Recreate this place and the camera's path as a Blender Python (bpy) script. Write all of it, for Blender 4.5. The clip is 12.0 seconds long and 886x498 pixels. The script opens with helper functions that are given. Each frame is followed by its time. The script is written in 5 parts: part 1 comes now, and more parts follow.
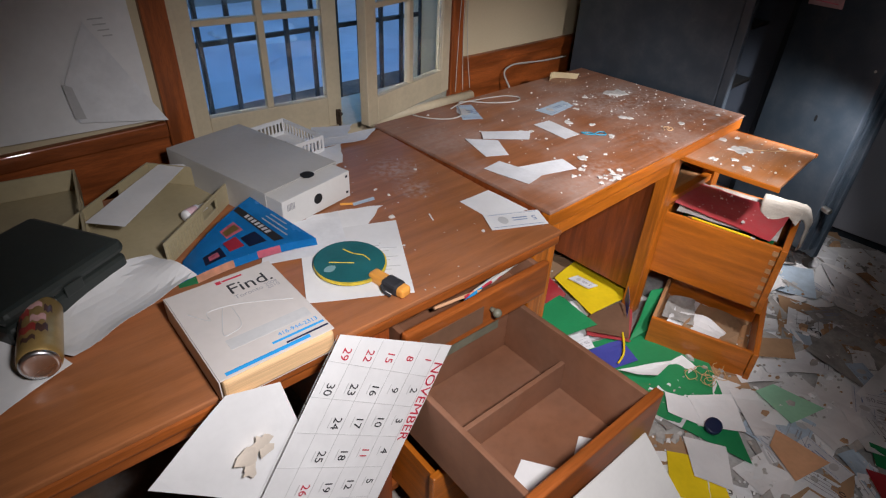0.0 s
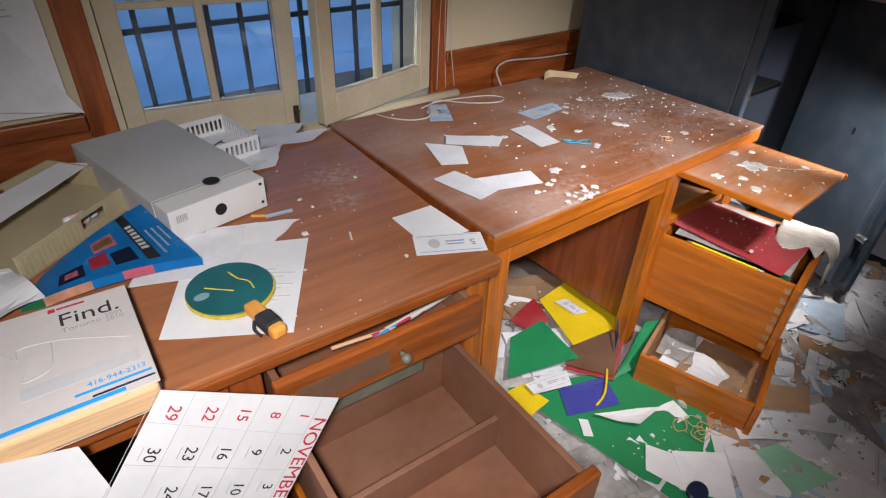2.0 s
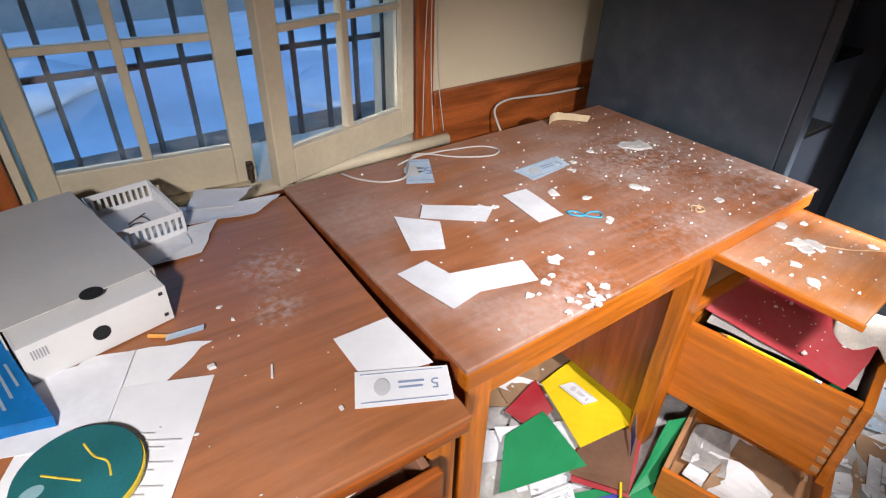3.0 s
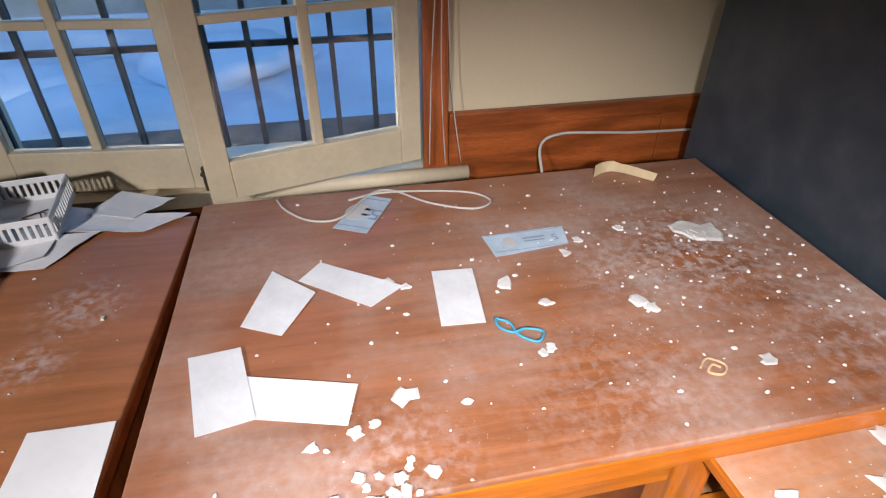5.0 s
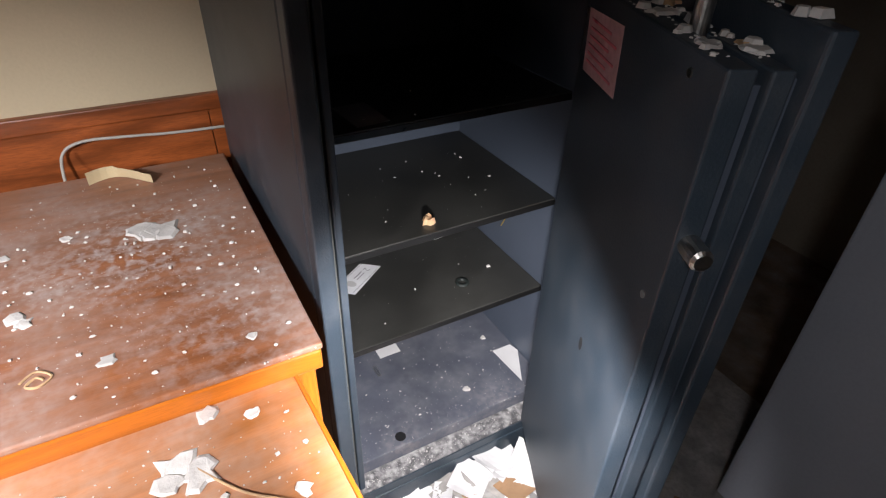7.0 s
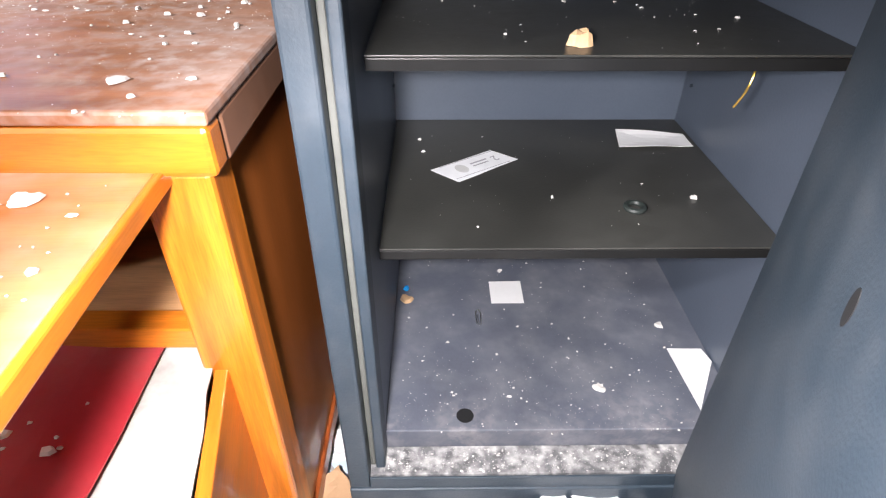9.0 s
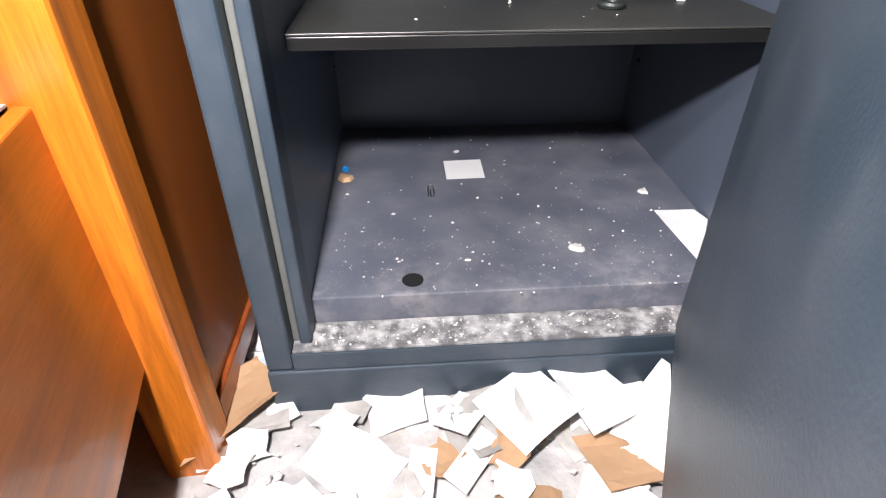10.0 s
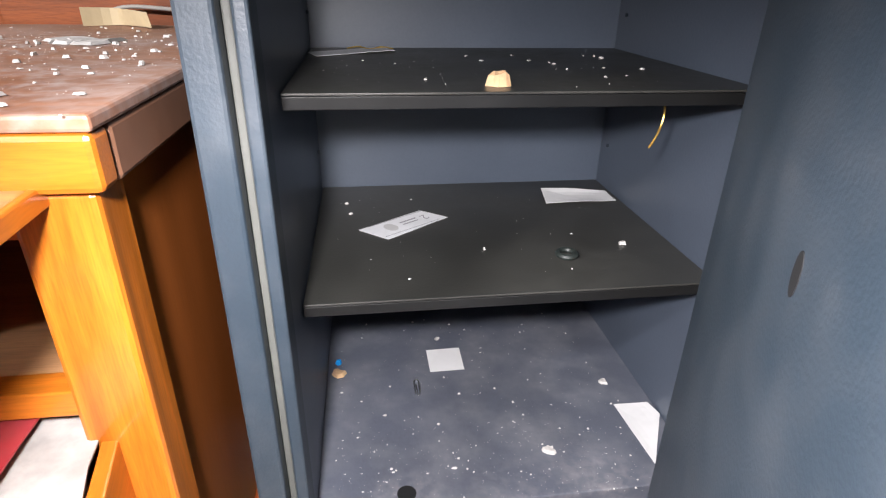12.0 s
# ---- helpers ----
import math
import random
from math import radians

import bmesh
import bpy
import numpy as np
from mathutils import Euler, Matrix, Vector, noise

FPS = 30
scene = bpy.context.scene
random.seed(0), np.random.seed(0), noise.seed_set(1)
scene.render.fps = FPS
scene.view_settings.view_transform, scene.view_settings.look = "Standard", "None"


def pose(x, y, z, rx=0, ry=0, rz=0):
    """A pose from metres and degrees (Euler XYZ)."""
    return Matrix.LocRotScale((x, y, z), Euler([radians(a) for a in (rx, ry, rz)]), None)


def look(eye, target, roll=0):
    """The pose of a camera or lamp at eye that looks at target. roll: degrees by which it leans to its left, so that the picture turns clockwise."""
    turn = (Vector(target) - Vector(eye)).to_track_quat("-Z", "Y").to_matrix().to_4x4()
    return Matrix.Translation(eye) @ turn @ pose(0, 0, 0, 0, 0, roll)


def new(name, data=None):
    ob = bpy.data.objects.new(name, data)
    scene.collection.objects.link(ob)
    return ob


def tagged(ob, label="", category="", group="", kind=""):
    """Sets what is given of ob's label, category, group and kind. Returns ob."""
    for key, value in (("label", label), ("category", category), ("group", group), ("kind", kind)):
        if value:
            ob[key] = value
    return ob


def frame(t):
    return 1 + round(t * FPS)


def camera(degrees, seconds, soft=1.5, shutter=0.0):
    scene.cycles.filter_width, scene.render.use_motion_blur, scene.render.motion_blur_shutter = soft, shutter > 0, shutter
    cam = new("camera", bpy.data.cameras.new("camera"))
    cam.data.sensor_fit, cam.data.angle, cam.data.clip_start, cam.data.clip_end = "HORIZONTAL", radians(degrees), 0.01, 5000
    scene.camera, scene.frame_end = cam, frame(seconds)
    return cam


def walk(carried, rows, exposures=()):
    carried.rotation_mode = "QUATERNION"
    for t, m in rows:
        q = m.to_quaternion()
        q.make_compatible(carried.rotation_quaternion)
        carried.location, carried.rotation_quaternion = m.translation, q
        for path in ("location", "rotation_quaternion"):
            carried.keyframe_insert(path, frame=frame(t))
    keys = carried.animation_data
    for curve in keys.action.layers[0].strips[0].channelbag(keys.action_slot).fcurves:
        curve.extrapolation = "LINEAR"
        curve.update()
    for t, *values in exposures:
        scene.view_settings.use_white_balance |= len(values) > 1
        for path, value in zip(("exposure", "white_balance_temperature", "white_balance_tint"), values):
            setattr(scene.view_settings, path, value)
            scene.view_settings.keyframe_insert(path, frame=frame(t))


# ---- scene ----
cam = camera(76.8, 12.0, soft=1.2)

PATH = [
    (0, (-1.064, -1.482, 1.466), (0.089, -0.284, 0.354), 2.7),
    (0.5, (-1.020, -1.519, 1.461), (0.146, -0.332, 0.351), 2.6),
    (1, (-0.934, -1.545, 1.475), (0.166, -0.303, 0.360), 2.1),
    (1.5, (-0.854, -1.551, 1.460), (0.163, -0.250, 0.333), 2.2),
    (2, (-0.719, -1.490, 1.408), (0.317, -0.201, 0.282), 2.5),
    (2.5, (-0.525, -1.324, 1.389), (0.530, -0.050, 0.265), 2.5),
    (3, (-0.408, -1.248, 1.415), (0.585, 0.086, 0.305), 1.9),
    (3.2, (-0.327, -1.253, 1.395), (0.609, 0.119, 0.282), 1.6),
    (4.8, (0.263, -1.154, 1.366), (0.608, 0.452, 0.225), 0.4),
    (5, (0.302, -1.133, 1.361), (0.645, 0.476, 0.224), 0.2),
    (5.5, (0.434, -1.157, 1.408), (1.005, 0.379, 0.261), 1.5),
    (6, (0.663, -1.278, 1.421), (1.344, 0.214, 0.277), 1.1),
    (6.5, (0.831, -1.386, 1.418), (1.610, 0.065, 0.283), 1.6),
    (6.7, (0.914, -1.403, 1.396), (1.765, 0.005, 0.259), 2.0),
    (8.3, (1.371, -1.238, 1.248), (1.421, 0.378, 0.071), -0.3),
    (8.5, (1.369, -1.218, 1.167), (1.303, 0.394, -0.016), -0.4),
    (9, (1.364, -1.144, 0.905), (1.377, 0.480, -0.262), 0.3),
    (9.5, (1.395, -1.135, 0.688), (1.490, 0.488, -0.476), 0.0),
    (10, (1.406, -1.139, 0.607), (1.516, 0.499, -0.535), 0.1),
    (10.5, (1.421, -1.147, 0.609), (1.574, 0.614, -0.326), 0.2),
    (11, (1.409, -1.152, 0.681), (1.637, 0.629, -0.200), 0.5),
    (11.5, (1.402, -1.158, 0.768), (1.641, 0.619, -0.118), 0.5),
    (12, (1.374, -1.145, 0.831), (1.616, 0.641, -0.035), 1.0),
]
EXPOSURES = [(0, 0.0), (2, 0.15), (3.2, 0.7), (5, 0.6), (6, 0.4), (6.5, 0.5), (8.3, 1.2), (9, 1.35), (9.5, 1.6), (10.2, 1.0), (11, 0.72), (12, 1.05)]
walk(cam, [(t, look(eye, target, roll)) for t, eye, target, roll in PATH], EXPOSURES)

# ---------------- world, lights ----------------
world = bpy.data.worlds.new("dusk_sky")
scene.world = world
world.use_nodes = True
wn = world.node_tree.nodes
sky = wn.new("ShaderNodeTexSky")
sky.sky_type = 'NISHITA'
sky.sun_disc = False
sky.sun_elevation = radians(9)
sky.sun_rotation = radians(190)
sky.ozone_density = 5.0
world.node_tree.links.new(sky.outputs[0], wn["Background"].inputs[0])
wn["Background"].inputs[1].default_value = 0.42

sun_data = bpy.data.lights.new("low_sun", 'SUN')
sun_data.energy, sun_data.angle, sun_data.color = 0.2, radians(20), (1.0, 0.93, 0.85)
new("low_sun", sun_data).matrix_world = look((0, -6, 1.1), (0, 0, 0))


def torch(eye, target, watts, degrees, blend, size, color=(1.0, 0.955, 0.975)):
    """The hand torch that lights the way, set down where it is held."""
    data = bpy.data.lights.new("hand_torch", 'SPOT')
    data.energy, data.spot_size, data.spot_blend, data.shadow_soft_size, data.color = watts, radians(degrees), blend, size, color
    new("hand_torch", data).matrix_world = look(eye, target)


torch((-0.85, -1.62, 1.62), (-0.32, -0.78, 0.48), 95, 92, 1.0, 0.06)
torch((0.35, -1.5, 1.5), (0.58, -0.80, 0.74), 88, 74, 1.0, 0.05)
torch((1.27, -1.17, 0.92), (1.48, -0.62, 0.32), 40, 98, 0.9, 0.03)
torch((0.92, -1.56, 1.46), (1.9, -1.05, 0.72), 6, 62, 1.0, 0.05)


# ---------------- materials ----------------
def material(name, color, rough=0.5, metal=0.0, vary=0.25, scale=6.0, fine=90.0, bump=0.15, grain=None, dust=0.0,
             dust_color=(0.55, 0.5, 0.46), dust_scale=3.0, spots=(), powder_color=(0.55, 0.50, 0.48), per_object=0.0, spec=0.5, coat=0.0):
    """A painted, papered or wooden surface: broad stains, fine grain, dust and relief.
    grain: stretch along x, y, z for wood. spots: (x, y, radius, strength) of settled dust."""
    m = bpy.data.materials.new(name)
    m.use_nodes = True
    n, l = m.node_tree.nodes, m.node_tree.links
    b = n["Principled BSDF"]
    b.inputs["Roughness"].default_value, b.inputs["Metallic"].default_value = rough, metal
    b.inputs["Specular IOR Level"].default_value = spec
    b.inputs["Coat Weight"].default_value = coat
    co = n.new("ShaderNodeTexCoord")
    mp = n.new("ShaderNodeMapping")
    l.new(co.outputs["Object"], mp.inputs[0])
    if grain:
        mp.inputs["Scale"].default_value = grain

    def noise_at(s, detail, source, distortion=0.0):
        t = n.new("ShaderNodeTexNoise")
        t.inputs["Scale"].default_value, t.inputs["Detail"].default_value = s, detail
        t.inputs["Distortion"].default_value = distortion
        l.new(source, t.inputs[0])
        return t.outputs[0]

    def math_node(op, a, b_):
        k = n.new("ShaderNodeMath")
        k.operation = op
        for i, v in enumerate((a, b_)):
            if isinstance(v, (int, float)):
                k.inputs[i].default_value = v
            else:
                l.new(v, k.inputs[i])
        return k.outputs[0]

    def mix(fac, a, b_):
        k = n.new("ShaderNodeMixRGB")
        for i, v in enumerate((fac, a, b_)):
            if isinstance(v, (int, float)):
                k.inputs[i].default_value = v
            elif isinstance(v, tuple):
                k.inputs[i].default_value = (*v, 1)
            else:
                l.new(v, k.inputs[i])
        return k.outputs[0]

    big = noise_at(scale, 5, mp.outputs[0], 0.6 if grain else 0.0)
    small = noise_at(fine, 3, mp.outputs[0])
    dark = tuple(c * (1 - vary) for c in color)
    light = tuple(min(1, c * (1 + vary)) for c in color)
    ramp = n.new("ShaderNodeValToRGB")
    ramp.color_ramp.elements[0].position, ramp.color_ramp.elements[1].position = 0.32, 0.68
    l.new(big, ramp.inputs[0])
    out = mix(ramp.outputs[0], dark, light)
    fac = n.new("ShaderNodeValToRGB")
    fac.color_ramp.elements[0].position, fac.color_ramp.elements[1].position = 0.4, 0.75
    l.new(small, fac.inputs[0])
    out = mix(math_node('MULTIPLY', fac.outputs[0], vary * 1.2), out, tuple(c * 0.45 for c in color))
    if per_object:
        info = n.new("ShaderNodeObjectInfo")
        hs = n.new("ShaderNodeHueSaturation")
        l.new(math_node('ADD', math_node('MULTIPLY', info.outputs["Random"], per_object), 1 - per_object), hs.inputs["Value"])
        l.new(out, hs.inputs["Color"])
        out = hs.outputs[0]
    if dust:
        d = noise_at(dust_scale, 8, co.outputs["Object"])
        r = n.new("ShaderNodeValToRGB")
        r.color_ramp.elements[0].position, r.color_ramp.elements[1].position = 0.40, 0.70
        l.new(d, r.inputs[0])
        speck = n.new("ShaderNodeValToRGB")
        speck.color_ramp.elements[0].position, speck.color_ramp.elements[1].position = 0.35, 0.7
        l.new(noise_at(60, 4, co.outputs["Object"]), speck.inputs[0])
        amount = math_node('MULTIPLY', math_node('MULTIPLY', r.outputs[0], dust), math_node('ADD', math_node('MULTIPLY', speck.outputs[0], 0.5), 0.5))
        settled = None
        for x, y, radius, strength in spots:
            v = n.new("ShaderNodeVectorMath")
            v.operation = 'DISTANCE'
            flat = n.new("ShaderNodeVectorMath")
            flat.operation = 'MULTIPLY'
            flat.inputs[1].default_value = (1, 1, 0)
            l.new(co.outputs["Object"], flat.inputs[0])
            l.new(flat.outputs[0], v.inputs[0])
            v.inputs[1].default_value = (x, y, 0)
            near = n.new("ShaderNodeMapRange")
            l.new(v.outputs["Value"], near.inputs[0])
            near.inputs[1].default_value, near.inputs[2].default_value = 0.1 * radius, radius
            near.inputs[3].default_value, near.inputs[4].default_value = strength, 0.0
            streak = n.new("ShaderNodeValToRGB")
            streak.color_ramp.elements[0].position, streak.color_ramp.elements[1].position = 0.42, 0.74
            l.new(noise_at(62, 12, co.outputs["Object"], 0.25), streak.inputs[0])
            powder = math_node('MULTIPLY', near.outputs[0], streak.outputs[0])
            settled = powder if settled is None else math_node('MAXIMUM', settled, powder)
        out = mix(amount, out, dust_color)
        if settled is not None:
            out = mix(settled, out, powder_color)
            amount = math_node('MAXIMUM', amount, settled)
        l.new(math_node('MINIMUM', math_node('ADD', math_node('MULTIPLY', amount, 0.7), rough), 0.95), b.inputs["Roughness"])
    else:
        l.new(math_node('ADD', math_node('MULTIPLY', big, 0.2), rough - 0.1), b.inputs["Roughness"])
    l.new(out, b.inputs["Base Color"])
    if bump:
        bp = n.new("ShaderNodeBump")
        bp.inputs["Strength"].default_value, bp.inputs["Distance"].default_value = bump, 0.004
        l.new(math_node('ADD', small, math_node('MULTIPLY', big, 0.6)), bp.inputs["Height"])
        l.new(bp.outputs[0], b.inputs["Normal"])
    return m


desk_top_wood = material("dusty_desk_top", (0.31, 0.117, 0.05), 0.36, vary=0.22, scale=3, fine=40, bump=0.04, grain=(1.2, 14, 3),
                         dust=0.9, dust_color=(0.42, 0.31, 0.265), dust_scale=4.5,
                         spots=((0.97, -0.36, 0.24, 1.0), (0.82, -0.39, 0.16, 0.7), (1.10, -0.62, 0.26, 0.6), (0.33, -0.72, 0.14, 0.6), (0.70, -0.66, 0.25, 0.35)))
desk_top_plain = material("old_desk_top", (0.35, 0.128, 0.046), 0.36, vary=0.2, scale=3, fine=40, bump=0.04, grain=(1.2, 14, 3),
                          dust=0.3, dust_color=(0.36, 0.235, 0.19), dust_scale=2.2, spots=((-0.13, 0.52, 0.1, 0.8), (-0.16, 0.39, 0.07, 0.8)))
board_top = material("dusty_pull_out_board", (0.42, 0.155, 0.045), 0.36, vary=0.22, scale=3, fine=40, bump=0.04, grain=(1.2, 14, 3), dust=0.75, dust_color=(0.50, 0.36, 0.28), dust_scale=6)
orange_wood = material("orange_varnished_wood", (0.48, 0.135, 0.012), 0.32, vary=0.38, scale=5, fine=60, bump=0.08, grain=(11, 11, 0.7), coat=0.25)
orange_wood_x = material("orange_varnished_rail", (0.48, 0.135, 0.012), 0.32, vary=0.3, scale=4, fine=60, bump=0.06, grain=(0.8, 9, 9), coat=0.25)
orange_wood_y = material("orange_varnished_side", (0.48, 0.135, 0.012), 0.34, vary=0.25, scale=4, fine=60, bump=0.05, grain=(9, 0.8, 9), coat=0.2)
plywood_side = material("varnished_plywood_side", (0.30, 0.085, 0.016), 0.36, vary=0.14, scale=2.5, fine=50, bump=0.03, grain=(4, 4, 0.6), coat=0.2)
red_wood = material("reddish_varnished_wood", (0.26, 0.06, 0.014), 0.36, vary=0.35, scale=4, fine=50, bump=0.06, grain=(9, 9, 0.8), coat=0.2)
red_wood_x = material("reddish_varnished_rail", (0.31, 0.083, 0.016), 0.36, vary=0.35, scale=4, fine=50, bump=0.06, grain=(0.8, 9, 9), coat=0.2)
panel_wood = material("knotty_pine_panelling", (0.30, 0.075, 0.016), 0.42, vary=0.45, scale=3.5, fine=50, bump=0.08, grain=(0.9, 8, 8), coat=0.15)
trim_wood = material("knotty_pine_trim", (0.32, 0.08, 0.016), 0.42, vary=0.45, scale=3.5, fine=50, bump=0.08, grain=(8, 8, 0.9), coat=0.15)
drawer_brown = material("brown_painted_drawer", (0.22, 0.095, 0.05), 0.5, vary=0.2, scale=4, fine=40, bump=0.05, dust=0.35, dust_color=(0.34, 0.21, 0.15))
raw_wood = material("raw_drawer_wood", (0.42, 0.22, 0.10), 0.6, vary=0.25, scale=4, fine=60, bump=0.08, grain=(0.8, 9, 9))
cream_paint = material("aged_cream_paint", (0.62, 0.53, 0.37), 0.5, vary=0.12, scale=5, fine=70, bump=0.12, dust=0.3, dust_color=(0.42, 0.35, 0.24), dust_scale=6)
cream_wall = material("cream_wallboard", (0.62, 0.53, 0.36), 0.75, vary=0.06, scale=2, fine=120, bump=0.08, dust=0.2, dust_color=(0.5, 0.41, 0.27), dust_scale=2)
ceiling_paint = material("dull_ceiling_paint", (0.5, 0.47, 0.42), 0.8, vary=0.12, scale=2, fine=80)
dim_wall = material("dull_wall_paint", (0.35, 0.31, 0.25), 0.8, vary=0.15, scale=2, fine=80)
floor_mat = material("littered_floor_boards", (0.22, 0.16, 0.12), 0.7, vary=0.4, scale=7, fine=60, bump=0.3, dust=0.8, dust_color=(0.42, 0.4, 0.38), dust_scale=9)
safe_paint = material("slate_blue_safe_paint", (0.034, 0.050, 0.068), 0.42, vary=0.1, scale=5, fine=260, bump=0.12, dust=0.12, dust_color=(0.3, 0.3, 0.31), dust_scale=12)
safe_inside = material("slate_blue_interior_paint", (0.078, 0.096, 0.128), 0.40, vary=0.1, scale=4, fine=220, bump=0.06)
safe_floor_paint = material("dusty_safe_floor", (0.10, 0.11, 0.14), 0.45, vary=0.12, scale=5, fine=240, bump=0.1, dust=0.25, dust_color=(0.42, 0.42, 0.43), dust_scale=14,
                            spots=((0.18, 0.06, 0.08, 0.3), (0.06, 0.07, 0.05, 0.25), (0.46, 0.05, 0.12, 0.3), (0.33, 0.05, 0.1, 0.2)))
sill_dust = material("dust_covered_sill", (0.12, 0.12, 0.125), 0.7, vary=0.3, scale=16, fine=260, bump=0.5, dust=1.1, dust_color=(0.60, 0.59, 0.58), dust_scale=48)
shelf_black = material("dark_metal_shelf", (0.034, 0.034, 0.031), 0.36, vary=0.15, scale=5, fine=220, bump=0.05, dust=0.25, dust_color=(0.11, 0.11, 0.10), dust_scale=5)
lip_black = material("black_shelf_lip", (0.012, 0.012, 0.012), 0.3, vary=0.15, scale=8, fine=120, bump=0.03)
seal_grey = material("grey_door_seal", (0.12, 0.123, 0.112), 0.6, vary=0.15, scale=8, fine=90)
grey_steel = material("grey_enamelled_steel", (0.33, 0.35, 0.40), 0.5, vary=0.08, scale=3, fine=120, bump=0.04, dust=0.15, dust_color=(0.3, 0.3, 0.31))
steel = material("worn_steel", (0.5, 0.5, 0.48), 0.35, metal=1.0, vary=0.2, scale=30, fine=150)
black_iron = material("black_iron", (0.022, 0.032, 0.045), 0.6, vary=0.3, scale=20, fine=90)
rust_iron = material("rusty_iron", (0.06, 0.035, 0.02), 0.8, vary=0.4, scale=40, fine=150)
snow = material("trodden_snow", (0.75, 0.78, 0.82), 0.8, vary=0.12, scale=0.5, fine=6, bump=0.5, dust=0.55, dust_color=(0.12, 0.12, 0.11), dust_scale=0.35)
stone_sill = material("brown_outer_sill", (0.2, 0.15, 0.11), 0.85, vary=0.35, scale=9, fine=60, bump=0.4)
wall_far = material("weathered_render", (0.16, 0.18, 0.19), 0.9, vary=0.3, scale=1, fine=9, bump=0.3)
white_paper = material("white_paper", (0.80, 0.80, 0.80), 0.8, vary=0.05, scale=9, fine=60, bump=0.06, per_object=0.12)
lined_paper = material("printed_paper", (0.76, 0.77, 0.79), 0.8, vary=0.08, scale=14, fine=80, bump=0.06, per_object=0.15)
blue_grey_paper = material("pale_blue_paper", (0.45, 0.56, 0.66), 0.8, vary=0.12, scale=20, fine=90, bump=0.06, per_object=0.1)
brown_paper = material("kraft_paper", (0.44, 0.27, 0.15), 0.8, vary=0.15, scale=8, fine=60, bump=0.08, per_object=0.3)
dirty_paper = material("dirty_crumpled_paper", (0.50, 0.48, 0.45), 0.85, vary=0.3, scale=12, fine=60, bump=0.2, per_object=0.4)
litter_mat = material("trampled_litter", (0.50, 0.49, 0.48), 0.9, vary=0.35, scale=14, fine=70, bump=0.6, dust=0.8, dust_color=(0.26, 0.22, 0.18), dust_scale=7)
stain_tan = material("tan_water_stain", (0.66, 0.58, 0.49), 0.8, vary=0.2, scale=20, fine=60)
green_card = material("green_card", (0.015, 0.24, 0.085), 0.5, vary=0.12, scale=4, fine=60, bump=0.04)
mint_card = material("mint_card", (0.32, 0.62, 0.42), 0.7, vary=0.1, scale=8, fine=60)
yellow_card = material("yellow_card", (0.80, 0.58, 0.01), 0.55, vary=0.1, scale=6, fine=60)
red_card = material("red_card", (0.38, 0.02, 0.03), 0.5, vary=0.12, scale=6, fine=60, dust=0.2)
blue_card = material("blue_card", (0.05, 0.06, 0.32), 0.5, vary=0.1, scale=6, fine=60)
brown_card = material("dull_brown_card", (0.16, 0.085, 0.05), 0.6, vary=0.2, scale=6, fine=60)
orange_card = material("peach_card", (0.72, 0.40, 0.22), 0.7, vary=0.12, scale=6, fine=60)
ink_black = material("black_ink", (0.03, 0.03, 0.035), 0.7, vary=0.1, bump=0)
ink_grey = material("grey_ink", (0.33, 0.33, 0.35), 0.7, vary=0.1, bump=0)
ink_pale = material("pale_grey_ink", (0.52, 0.52, 0.52), 0.7, vary=0.1, bump=0)
ink_red = material("red_ink", (0.50, 0.03, 0.06), 0.7, vary=0.1, bump=0)
ink_blue = material("blue_ink", (0.02, 0.32, 0.72), 0.7, vary=0.1, bump=0)
ink_note_blue = material("slate_blue_ink", (0.25, 0.31, 0.45), 0.7, vary=0.1, bump=0)
pink_label_mat = material("pink_printed_label", (0.62, 0.42, 0.46), 0.7, vary=0.2, scale=30, fine=90)
book_cover = material("phone_book_cover", (0.60, 0.56, 0.53), 0.45, vary=0.06, scale=6, fine=60, bump=0.03)
book_pages = material("yellowed_pages", (0.72, 0.47, 0.25), 0.8, vary=0.15, scale=6, fine=50, bump=0.2, grain=(1, 1, 60))
magazine_blue = material("glossy_blue_cover", (0.015, 0.24, 0.62), 0.25, vary=0.15, scale=8, fine=60, bump=0.03)
pink_mat = material("pink_print", (0.75, 0.2, 0.28), 0.3, vary=0.2, scale=20, fine=60, bump=0)
peach_mat = material("peach_print", (0.75, 0.40, 0.26), 0.3, vary=0.25, scale=20, fine=60, bump=0)
box_board = material("grey_white_cardboard", (0.46, 0.45, 0.43), 0.7, vary=0.07, scale=5, fine=80, bump=0.04)
box_white = material("white_cardboard", (0.64, 0.63, 0.61), 0.65, vary=0.06, scale=5, fine=80, bump=0.03)
beige_plastic = material("beige_plastic", (0.40, 0.34, 0.21), 0.5, vary=0.1, scale=6, fine=80, bump=0.03)
white_plastic = material("white_plastic", (0.72, 0.72, 0.72), 0.4, vary=0.06, scale=6, fine=80, bump=0.02)
black_plastic = material("black_green_plastic", (0.018, 0.024, 0.022), 0.45, vary=0.2, scale=4, fine=80, bump=0.05, dust=0.15, dust_color=(0.08, 0.08, 0.075))
rubber_green = material("dark_green_rubber", (0.012, 0.115, 0.12), 0.5, vary=0.2, scale=9, fine=260, bump=0.15)
rubber_yellow = material("worn_yellow_edge", (0.62, 0.46, 0.04), 0.6, vary=0.3, scale=30, fine=90)
rubber_pale = material("pale_rubbed_patch", (0.22, 0.38, 0.40), 0.6, vary=0.15)
grip_black = material("black_grip_tape", (0.025, 0.025, 0.03), 0.7, vary=0.2, scale=30, fine=120)
